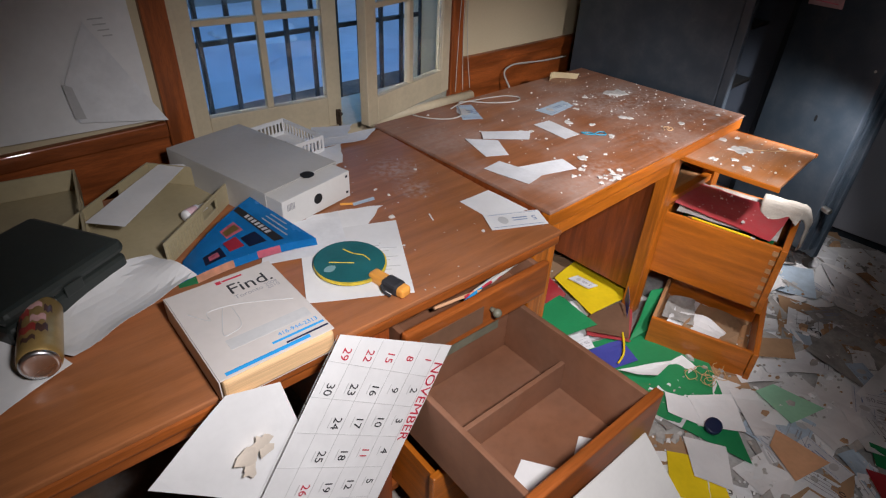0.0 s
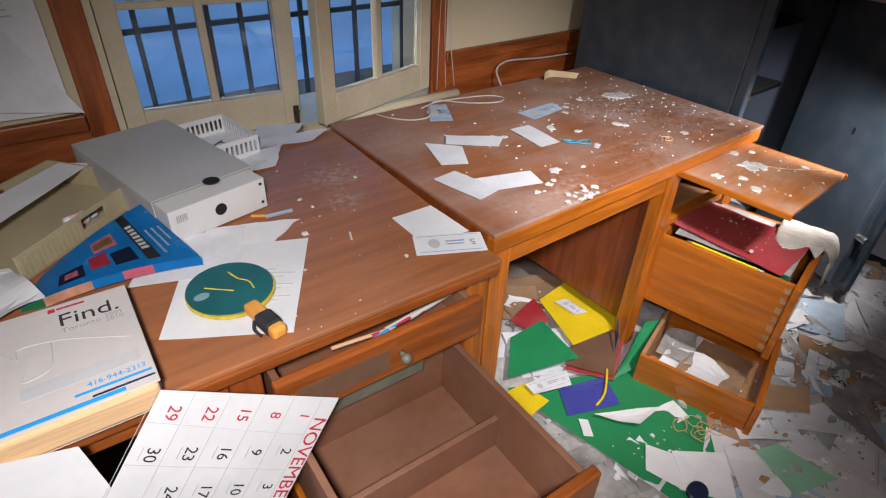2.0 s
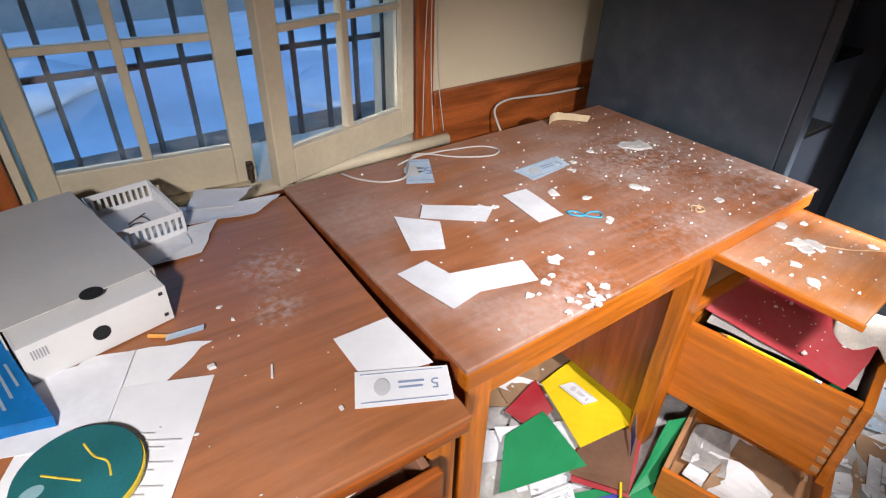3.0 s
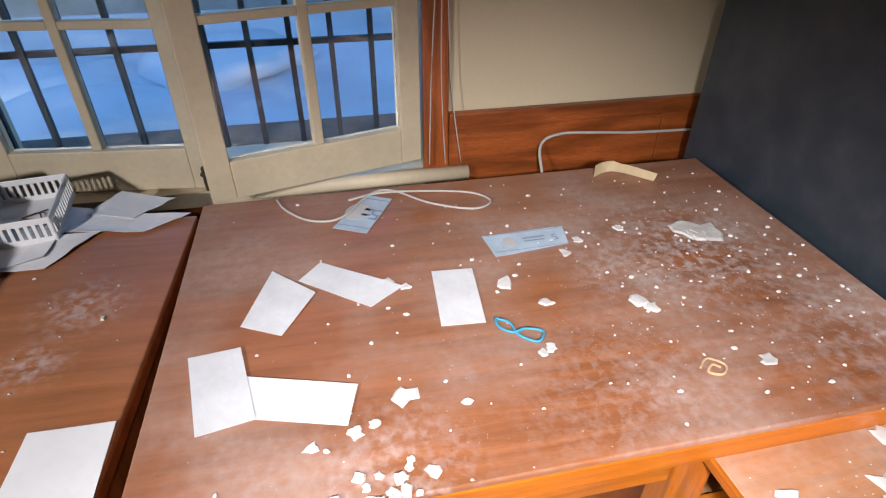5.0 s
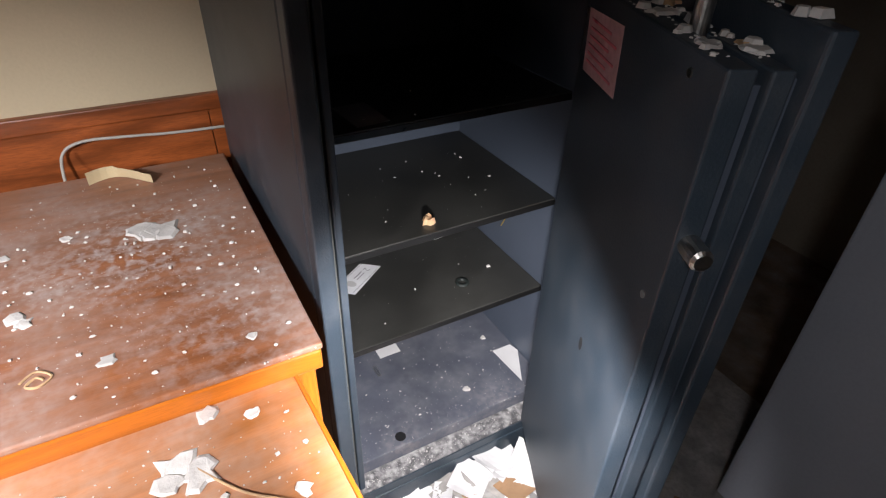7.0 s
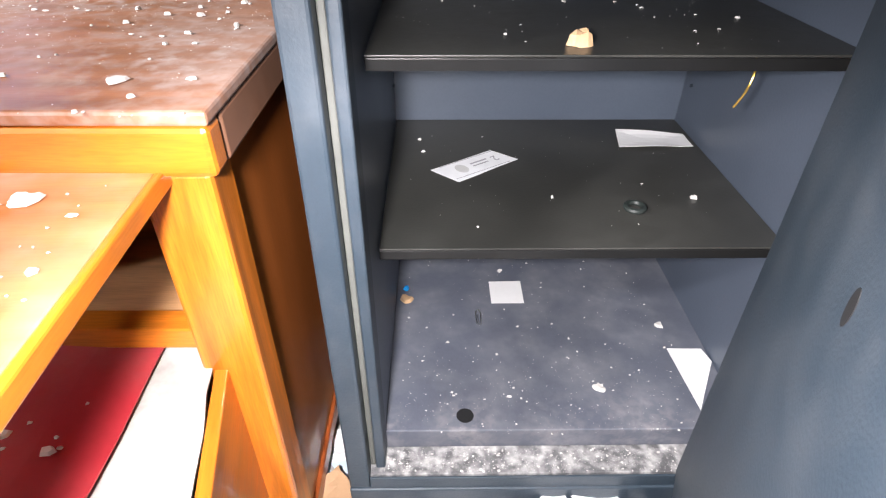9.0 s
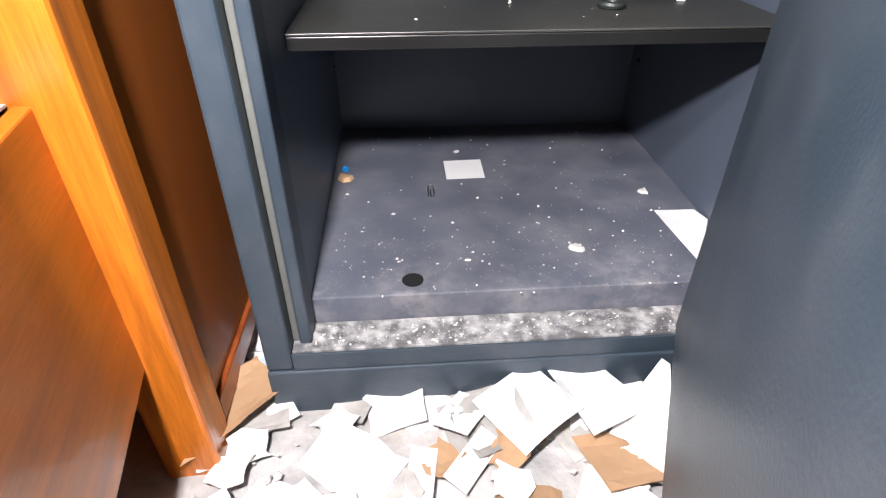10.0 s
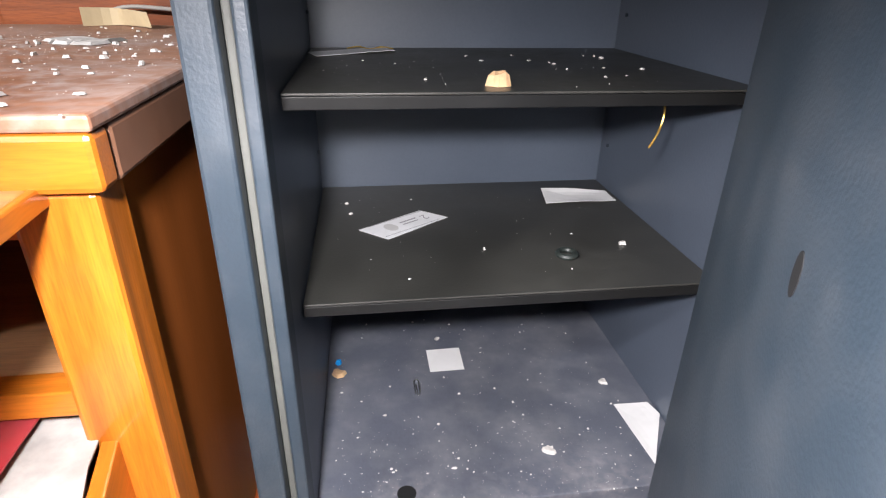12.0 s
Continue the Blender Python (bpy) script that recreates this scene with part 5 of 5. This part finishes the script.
arch(FD, [(0.01, 0.04, 0.266), (0.24, 0.01, 0.270), (0.30, 0.36, 0.272), (0.06, 0.38, 0.266)], red_card, "red_folder", "red card folder lying over the file drawer", 0.018)
pn = thing("pencil", "yellow pencil lying along the drawer side", "pencil", FD @ pose(0.007, 0.21, 0.2665, 0, 0, 88))
part("barrel", rod(bmesh.new(), (-0.11, 0, 0), (0.09, 0, 0), 0.0042, 6), yellow_card, pn)
part("tip", rod(bmesh.new(), (0.09, 0, 0), (0.108, 0, 0), 0.0042, 6, 0.0006), raw_wood, pn)
part("ferrule", rod(bmesh.new(), (-0.125, 0, 0), (-0.11, 0, 0), 0.0044, 10), aluminium, pn)
# cotton glove draped over the drawer front
gl = bmesh.new()
rows_ = []
for i in range(33):
    t_ = i / 32
    run = 0.30 * t_                                  # along the cloth, from the folder to its hanging end
    y_ = 0.12 - run if run < 0.15 else -0.03 - 0.018 * min(1, (run - 0.15) / 0.03)
    z_ = 0.286 if run < 0.15 else 0.286 - (run - 0.15) * (0.85 if run < 0.17 else 1.0)
    lobe = abs(math.sin(t_ * 9.5)) ** 0.6
    left = 0.225 - 0.085 * lobe if t_ < 0.45 else 0.235 + 0.07 * (t_ - 0.45) - 0.02 * lobe
    right = 0.352 - 0.02 * max(0, 0.3 - t_) if t_ < 0.6 else 0.356 - 0.17 * (t_ - 0.6)
    line = []
    for j in range(25):
        x_ = left + (right - left) * j / 24
        fold = 0.010 * noise.noise(Vector((x_ * 26, run * 16, 3.0))) + 0.005 * math.sin(x_ * 95 + run * 12) * (0.3 + t_)
        body = 0.010 * math.sin(math.pi * j / 24) ** 0.5
        out_ = 0.0 if run < 0.15 else 1.0
        line.append(gl.verts.new((x_, y_ - out_ * (fold + body), z_ + (1 - out_) * (abs(fold) + body))))
    rows_.append(line)
for r0, r1 in zip(rows_, rows_[1:]):
    for j in range(24):
        gl.faces.new((r0[j], r0[j + 1], r1[j + 1], r1[j]))
bmesh.ops.recalc_face_normals(gl, faces=gl.faces[:])
bmesh.ops.solidify(gl, geom=gl.faces[:], thickness=0.004)
glove = solid("cotton_glove", gl, cloth_mat, "grubby white cotton glove draped over the file drawer", "glove", FD, smooth=True)
crumbs("plaster_crumbs", 40, (0.86, -1.06, 1.10, -0.80), 0.495, 0.002, 0.008, plaster, "white crumbs on the red folder", 35)
LD = pose(0.709, -1.203, 0.012, 0, 0, 17.0)
for k, (q, mt) in enumerate((([(0.03, 0.05), (0.3, 0.03), (0.33, 0.2), (0.06, 0.25)], brown_paper), ([(0.08, 0.12), (0.2, 0.08), (0.24, 0.28), (0.1, 0.3)], white_paper), ([(0.15, 0.2), (0.32, 0.22), (0.3, 0.32), (0.14, 0.32)], dirty_paper))):
    bm = quad_sheet([(*p, 0.0) for p in q], curl=0.02, seed=k * 4.0, torn=0.008)
    solid("paper_scrap", bm, mt, "torn paper scrap lying in the low drawer", "paper", LD @ pose(0, 0, 0.014 + k * 0.004), group="scraps in the drawer")

# ---------------- things in the safe ----------------
ZS = 0.1658
flat_sheet("paper_square", [(1.467, -0.234), (1.533, -0.233), (1.533, -0.302), (1.468, -0.302)], ZS, white_paper, "small white paper square on the safe floor", curl=0.001)
flat_sheet("paper_sheet", [(1.776, -0.428), (1.838, -0.429), (1.845, -0.461), (1.786, -0.566)], ZS, white_paper, "creased white paper in the corner of the safe", curl=0.003, seed=3)
for k, (xx, yy, r, mt, nm) in enumerate(((1.298, -0.290, 0.014, cork_tan, "tan chip"), (1.782, -0.365, 0.009, plaster, "white chip"), (1.634, -0.516, 0.011, plaster, "white chip"), (1.494, -0.196, 0.006, plaster, "white chip"))):
    solid("plaster_chip", flake(r, r * 0.5, 200 + k), mt, nm + " lying on the safe floor", "chip", pose(xx, yy, ZS, 0, 0, k * 50), group="chips in the safe")
clipm = tube(bmesh.new(), [(1.436, -0.362, ZS + 0.001), (1.435, -0.328, ZS + 0.001), (1.443, -0.324, ZS + 0.001), (1.444, -0.357, ZS + 0.001), (1.440, -0.361, ZS + 0.001), (1.438, -0.335, ZS + 0.001)], 0.0011, 6)
solid("paper_clip", clipm, steel, "steel paper clip on the safe floor", "paper clip")
solid("blue_pin", flake(0.007, 0.008, 5), magazine_blue, "small blue plastic cap in the safe", "cap", pose(1.297, -0.259, ZS))
crumbs("plaster_crumbs", 700, (1.298, -0.609, 1.794, -0.105), ZS, 0.0004, 0.0028, plaster, "fine plaster crumbs on the safe floor", 36, lambda a, b: 0.25 + 0.75 * math.exp(-((b + 0.56) / 0.12) ** 2))
crumbs("plaster_crumbs", 900, (1.262, -0.648, 1.76, -0.606), 0.1275, 0.0004, 0.0024, plaster, "plaster dust along the safe sill", 37)
bank_note([(1.349, -0.293), (1.456, -0.218), (1.502, -0.254), (1.396, -0.335)], 0.4582, lined_paper, "pale play banknote lying on a black shelf", "2", ink_grey)
flat_sheet("paper_strip", [(1.701, -0.141), (1.828, -0.153), (1.831, -0.202), (1.693, -0.206)], 0.4582, white_paper, "white paper strip on a black shelf", curl=0.006, seed=2)
rg = bmesh.new()
tube(rg, [(0.0135 * math.cos(radians(30 * i)), 0.0135 * math.sin(radians(30 * i)), 0.0045) for i in range(13)], 0.0045, 8)
solid("rubber_ring", rg, black_plastic, "black rubber ring on a metal shelf", "ring", pose(1.661, -0.419, 0.4585))
solid("plaster_chip", flake(0.006, 0.004, 9), plaster, "white chip on a black shelf", "chip", pose(1.764, -0.385, 0.4585), group="chips in the safe")
crumbs("plaster_crumbs", 60, (1.294, -0.469, 1.783, -0.144), 0.4582, 0.0005, 0.004, plaster, "fine crumbs on the black shelf", 38)
flat_sheet("paper_strip", [(1.277, -0.161), (1.400, -0.095), (1.422, -0.150), (1.295, -0.204)], 0.7202, lined_paper, "pale paper strip on a black shelf", curl=0.002, seed=4)
solid("plaster_chip", flake(0.016, 0.014, 12), cork_tan, "tan lump of plaster on a black shelf", "chip", pose(1.527, -0.481, 0.7204), group="chips in the safe")
crumbs("plaster_crumbs", 70, (1.302, -0.495, 1.777, -0.161), 0.7202, 0.0005, 0.004, plaster, "fine crumbs on the black shelf", 39)
gw = tube(bmesh.new(), [(1.340, -0.110, 0.7224), (1.360, -0.106, 0.725), (1.380, -0.119, 0.7224), (1.400, -0.110, 0.725), (1.420, -0.116, 0.7224)], 0.0012, 5)
solid("tinsel_scrap", gw, gold_tinsel, "short gold wire scrap on a black shelf", "wire")
solid("tinsel_scrap", tube(bmesh.new(), [(1.755, -0.448, 0.699), (1.758, -0.450, 0.68), (1.753, -0.453, 0.655), (1.746, -0.448, 0.632)], 0.0016, 5), gold_tinsel, "gold wire hanging below a black shelf", "wire")
flat_sheet("paper_sheet", [(1.356, -0.404), (1.422, -0.403), (1.431, -0.507), (1.367, -0.509)], 0.9772, dirty_paper, "grey paper on an upper black shelf", curl=0.002, seed=6)
crumbs("plaster_crumbs", 80, (1.309, -0.517, 1.727, -0.286), 0.9772, 0.0005, 0.004, plaster, "plaster crumbs on an upper shelf", 40)

# ---------------- litter on the floor ----------------
def heap(x_, y_):
    """Height of the litter over the floor."""
    return 0.012 + 0.045 * math.exp(-((x_ - 1.45) / 0.42) ** 2 - ((y_ + 0.80) / 0.2) ** 2) + 0.006 * noise.noise(Vector((x_ * 5, y_ * 5, 0)))
bm = bmesh.new()
bmesh.ops.create_grid(bm, x_segments=60, y_segments=40, size=0.5, matrix=pose(1.2, -1.25, 0) @ Matrix.Diagonal((2.6, 1.9, 1, 1)))
for v in bm.verts:
    v.co.z = max(0.001, heap(v.co.x, v.co.y) - 0.004)
    edge = max(abs(v.co.x - 1.2) / 1.3, abs(v.co.y + 1.25) / 0.95)
    if edge > 0.97:
        v.co.z = 0.0005
solid("litter_bed", bm, litter_mat, "trampled bed of paper dust and plaster on the floor", "litter", kind="stuff")

MESHES = {}
def paper_variant(w, h, seed, torn, curl):
    key = (w, h, seed, torn)
    if key not in MESHES:
        bm = quad_sheet([(-w / 2, -h / 2, 0), (w / 2, -h / 2, 0), (w / 2, h / 2, 0), (-w / 2, h / 2, 0)], curl=curl, seed=seed * 3.7, torn=torn, cuts=5)
        MESHES[key] = mesh_of("paper_sheet", bm)
    return MESHES[key]
SIZES = ((0.21, 0.28), (0.15, 0.07), (0.14, 0.2), (0.10, 0.12), (0.15, 0.07), (0.07, 0.1), (0.28, 0.2), (0.05, 0.07))
STOCK = [(white_paper, "loose white sheet"), (lined_paper, "printed pale sheet"), (lined_paper, "printed pale sheet"), (dirty_paper, "dirty crumpled sheet"), (white_paper, "loose white sheet"), (blue_grey_paper, "pale blue slip"), (brown_paper, "torn kraft paper"), (dirty_paper, "dirty crumpled sheet"), (white_paper, "loose white sheet"), (lined_paper, "printed pale sheet"), (lined_paper, "printed pale sheet")]
def litter(count, area, seed, sizes=SIZES, stock=STOCK, tilt=5, weight=None, numbers=True, lift=0.002):
    rnd = random.Random(seed)
    n = 0
    while n < count:
        xx, yy = rnd.uniform(area[0], area[2]), rnd.uniform(area[1], area[3])
        if weight and rnd.random() > weight(xx, yy):
            continue
        n += 1
        w, h = sizes[rnd.randrange(len(sizes))]
        mt, lb = stock[rnd.randrange(len(stock))]
        me = paper_variant(w, h, rnd.randrange(4), 0.012 if rnd.random() < 0.5 else 0.0, 0.008)
        key = (me.name, mt.name)
        if key not in MESHES:
            MESHES[key] = me.copy()
            MESHES[key].materials.append(mt)
        ob = new("paper_sheet", MESHES[key])
        ob.matrix_basis = pose(xx, yy, heap(xx, yy) + lift + 0.004 * rnd.random(), rnd.uniform(-tilt, tilt), rnd.uniform(-tilt, tilt), rnd.uniform(0, 360))
        tagged(ob, lb + " lying on the littered floor", "paper", "papers on the floor")
        if mt is lined_paper and numbers and w * h < 0.05:
            for kx in range(4):
                part("printed_line", boxes(((-w * 0.38, -h * 0.33 + kx * h * 0.2, 0), (w * 0.2, -h * 0.33 + kx * h * 0.2 + 0.002, 0.0003))), ink_grey, ob, "", pose(0, 0, 0.0085))
            words("number", rnd.choice(("20", "5", "10", "15", "1")), min(w, h) * 0.4, ink_black, ob, pose(w * 0.3, 0, 0.0085, 0, 0, 90))
litter(135, (0.15, -2.0, 2.05, -0.98), 60, weight=lambda a, b: 1.0 if b > -1.7 else 0.5)
litter(28, (-0.9, -2.0, 0.3, -0.85), 61)
litter(18, (0.05, -0.7, 0.7, -0.1), 62)
litter(92, (1.16, -1.08, 1.72, -0.65), 63, sizes=((0.10, 0.07), (0.13, 0.08), (0.07, 0.05), (0.05, 0.04), (0.08, 0.03)), stock=[(white_paper, "loose white sheet")] * 6 + [(brown_paper, "torn kraft paper"), (dirty_paper, "dirty crumpled sheet")], tilt=14, numbers=False, lift=0.004)
litter(14, (1.14, -0.72, 1.23, -0.1), 64, sizes=((0.07, 0.05), (0.05, 0.05)), numbers=False)
crumbs("plaster_crumbs", 1400, (0.1, -2.0, 2.05, -0.72), lambda a, b: heap(a, b) + 0.006, 0.0015, 0.012, plaster, "plaster crumbs scattered over the littered floor", 41)
crumbs("plaster_crumbs", 200, (0.1, -0.75, 0.7, -0.1), 0.02, 0.0015, 0.008, plaster, "plaster crumbs under the desk", 42)
solid("leaning_paper", quad_sheet([(1.64, -0.72, 0.05), (1.675, -0.82, 0.05), (1.702, -0.70, 0.125), (1.696, -0.69, 0.125)], curl=0.002), white_paper, "white paper corner standing by the safe door", "paper")
for k, q in enumerate(([(1.47, -0.70), (1.55, -0.64), (1.60, -0.72), (1.52, -0.78)], [(1.57, -0.66), (1.63, -0.63), (1.68, -0.72), (1.60, -0.76)])):
    flat_sheet("paper_sheet", q, 0.066, white_paper, "white sheet heaped before the safe", curl=0.012, seed=k + 70)
flat_sheet("kraft_scrap", [(1.12, -0.66), (1.20, -0.60), (1.24, -0.66), (1.15, -0.76)], 0.055, brown_paper, "torn kraft scrap at the foot of the desk", curl=0.01, seed=77, torn=0.01)
BEFORE.update(bpy.data.objects)
# cards and folders under the desks
flat_sheet("yellow_folder", [(0.792, -0.398), (0.777, -0.697), (0.530, -0.652), (0.616, -0.410)], 0.052, yellow_card, "bright yellow card folder on the floor litter", "folder", curl=0.006, seed=1)
bank_note([(0.70, -0.47), (0.705, -0.57), (0.655, -0.555), (0.65, -0.455)], 0.062, lined_paper, "pale five dollar play banknote on a yellow folder", "5", ink_grey)
flat_sheet("green_folder", [(0.543, -0.492), (0.505, -0.700), (0.248, -0.618), (0.384, -0.491)], 0.045, green_card, "green card folder on the floor litter", "folder", curl=0.006, seed=2)
flat_sheet("brown_folder", [(0.540, -0.641), (0.761, -0.693), (0.536, -0.820), (0.450, -0.684)], 0.036, brown_card, "dull brown folder on the floor litter", "folder", curl=0.006, seed=3)
flat_sheet("red_sheet", [(0.532, -0.638), (0.768, -0.705), (0.531, -0.831), (0.440, -0.700)], 0.030, red_card, "red card under a brown folder", "folder", curl=0.005, seed=3)
flat_sheet("red_sheet", [(0.45, -0.42), (0.62, -0.38), (0.58, -0.50), (0.47, -0.52)], 0.040, red_card, "red card beside the yellow folder", "folder", curl=0.004, seed=5)
flat_sheet("blue_folder", [(0.36, -0.74), (0.52, -0.80), (0.47, -0.90), (0.30, -0.83)], 0.026, blue_card, "deep blue card on the floor litter", "folder", curl=0.006, seed=4)
solid("blue_folder", quad_sheet([(0.63, -0.76, 0.05), (0.70, -0.70, 0.07), (0.70, -0.70, 0.14), (0.66, -0.74, 0.10)], curl=0.004), blue_card, "deep blue card standing in the litter", "folder")
solid("green_folder", quad_sheet([(0.531, -0.823, 0.035), (0.653, -0.849, 0.050), (0.830, -0.791, 0.115), (0.758, -0.763, 0.120)], curl=0.01, cuts=8), green_card, "bent green folder standing against the drawer", "folder")
flat_sheet("green_board", [(0.690, -0.851), (0.66, -1.08), (0.34, -1.36), (0.231, -0.638)], 0.024, green_card, "large green board on the littered floor", "card", curl=0.004, seed=6)
flat_sheet("yellow_card", [(0.287, -0.656), (0.298, -0.756), (0.193, -0.764), (0.210, -0.646)], 0.028, yellow_card, "bright yellow card on the floor", "card", curl=0.003, seed=7)
flat_sheet("yellow_card", [(0.19, -1.16), (0.27, -1.27), (0.16, -1.38), (0.06, -1.24)], 0.026, yellow_card, "bright yellow card under white papers", "card", curl=0.003, seed=8)
bank_note([(0.276, -0.669), (0.431, -0.709), (0.395, -0.762), (0.270, -0.715)], 0.044, lined_paper, "white twenty dollar play banknote on the floor", "20", ink_grey)
yb = tube(bmesh.new(), [(0.40, -0.86, 0.036), (0.45, -0.85, 0.042), (0.50, -0.82, 0.045), (0.54, -0.79, 0.05)], 0.004, 6)
solid("yellow_strap", yb, yellow_card, "curled yellow plastic strap on the folders", "strap")
flat_sheet("paper_sheet", [(0.36, -0.88), (0.55, -0.99), (0.44, -0.99), (0.40, -0.94)], 0.034, white_paper, "crumpled white slip on the green board", curl=0.012, seed=9)
flat_sheet("note_slip", [(0.315, -0.86), (0.335, -0.88), (0.30, -0.93), (0.28, -0.91)], 0.032, white_paper, "small white slip on the green board", curl=0.003, seed=9)
for k, q in enumerate(([(0.40, -1.04), (0.47, -1.17), (0.36, -1.2), (0.33, -1.09)], [(0.44, -1.10), (0.56, -1.20), (0.44, -1.30), (0.36, -1.2)], [(0.27, -1.17), (0.33, -1.28), (0.20, -1.36), (0.16, -1.26)])):
    flat_sheet("note_slip", q, 0.033 + 0.002 * k, white_paper, "white sheet on the green board", curl=0.004, seed=30 + k)
flat_sheet("mint_card", [(0.64, -1.25), (0.72, -1.28), (0.735, -1.44), (0.585, -1.385)], 0.035, mint_card, "pale mint green card on the litter", "card", curl=0.003, seed=11)
flat_sheet("peach_card", [(0.44, -1.37), (0.52, -1.36), (0.52, -1.52), (0.37, -1.47)], 0.035, orange_card, "peach coloured card on the litter", "card", curl=0.003, seed=12)
flat_sheet("peach_card", [(0.91, -1.12), (1.02, -1.24), (0.92, -1.29), (0.82, -1.18)], 0.03, brown_paper, "tan card beside the low drawer", "card", curl=0.003, seed=13)
flat_sheet("red_sheet", [(0.50, -1.66), (0.58, -1.60), (0.62, -1.70), (0.54, -1.76)], 0.03, red_card, "red card on the litter", "card", curl=0.004, seed=14)
flat_sheet("green_card", [(0.62, -1.62), (0.70, -1.58), (0.72, -1.68), (0.64, -1.70)], 0.03, green_card, "small green card on the litter", "card", curl=0.004, seed=15)
solid("navy_lid", lathe(bmesh.new(), [(0.024, 0.0), (0.026, 0.003), (0.026, 0.012), (0.022, 0.015)], 24), navy_plastic, "round navy plastic lid on the litter", "lid", pose(0.372, -1.218, 0.042, 8, 0, 0) @ Matrix.Diagonal((1.3, 1, 1, 1)))
for k in range(7):
    rr = random.Random(300 + k)
    cx, cy = 0.60 + rr.uniform(-0.06, 0.06), -1.12 + rr.uniform(-0.06, 0.06)
    pts = [(cx + 0.028 * math.cos(t_ * 0.9) * rr.uniform(0.6, 1.2), cy + 0.022 * math.sin(t_ * 0.9) * rr.uniform(0.6, 1.2), 0.040 + 0.003 * (t_ % 2)) for t_ in range(8)]
    solid("rubber_band", tube(bmesh.new(), pts, 0.0013, 5), band_tan, "tan rubber band on the litter", "rubber band", group="rubber bands")
settle(pose(-0.007, -0.031, 0, 0, 0, 1.3))
board = quad_sheet([(-0.162, -1.197, 0.45), (-0.481, -1.181, 0.45), (-0.236, -1.277, 0.03), (0.083, -1.293, 0.03)], thick=0.004, curl=0.0, cuts=4)
solid("white_board", board, box_white, "cream-white board leaning against the open drawer front", "board")
rnd = random.Random(77)
for k in range(18):
    xx, yy, a = rnd.uniform(0.45, 1.5), rnd.uniform(-1.75, -1.15), rnd.uniform(0, 6.28)
    if xx < 0.95 and yy > -1.3:
        yy -= 0.25
    c_, s_ = math.cos(a), math.sin(a)
    quad = [(xx + 0.076 * c_ - 0.035 * s_, yy + 0.076 * s_ + 0.035 * c_), (xx - 0.076 * c_ - 0.035 * s_, yy - 0.076 * s_ + 0.035 * c_), (xx - 0.076 * c_ + 0.035 * s_, yy - 0.076 * s_ - 0.035 * c_), (xx + 0.076 * c_ + 0.035 * s_, yy + 0.076 * s_ - 0.035 * c_)]
    bank_note(quad, heap(xx, yy) + 0.014 + 0.001 * (k % 3), rnd.choice((lined_paper, blue_grey_paper, dirty_paper)), "pale play banknote lying on the floor litter", rnd.choice(("20", "10", "5", "50")), rnd.choice((ink_note_blue, ink_grey)), seed=k)
crumbs("paper_scraps", 420, (0.2, -1.95, 2.0, -1.0), lambda a, b: heap(a, b) + 0.010, 0.005, 0.024, dirty_paper, "small torn paper scraps over the floor litter", 91)
crumbs("paper_scraps", 260, (0.2, -1.95, 2.0, -1.0), lambda a, b: heap(a, b) + 0.010, 0.005, 0.03, brown_paper, "torn brown paper scraps over the floor litter", 92)
crumbs("paper_scraps", 420, (0.2, -1.95, 2.0, -1.0), lambda a, b: heap(a, b) + 0.012, 0.004, 0.02, white_paper, "small torn white paper scraps over the floor litter", 93)
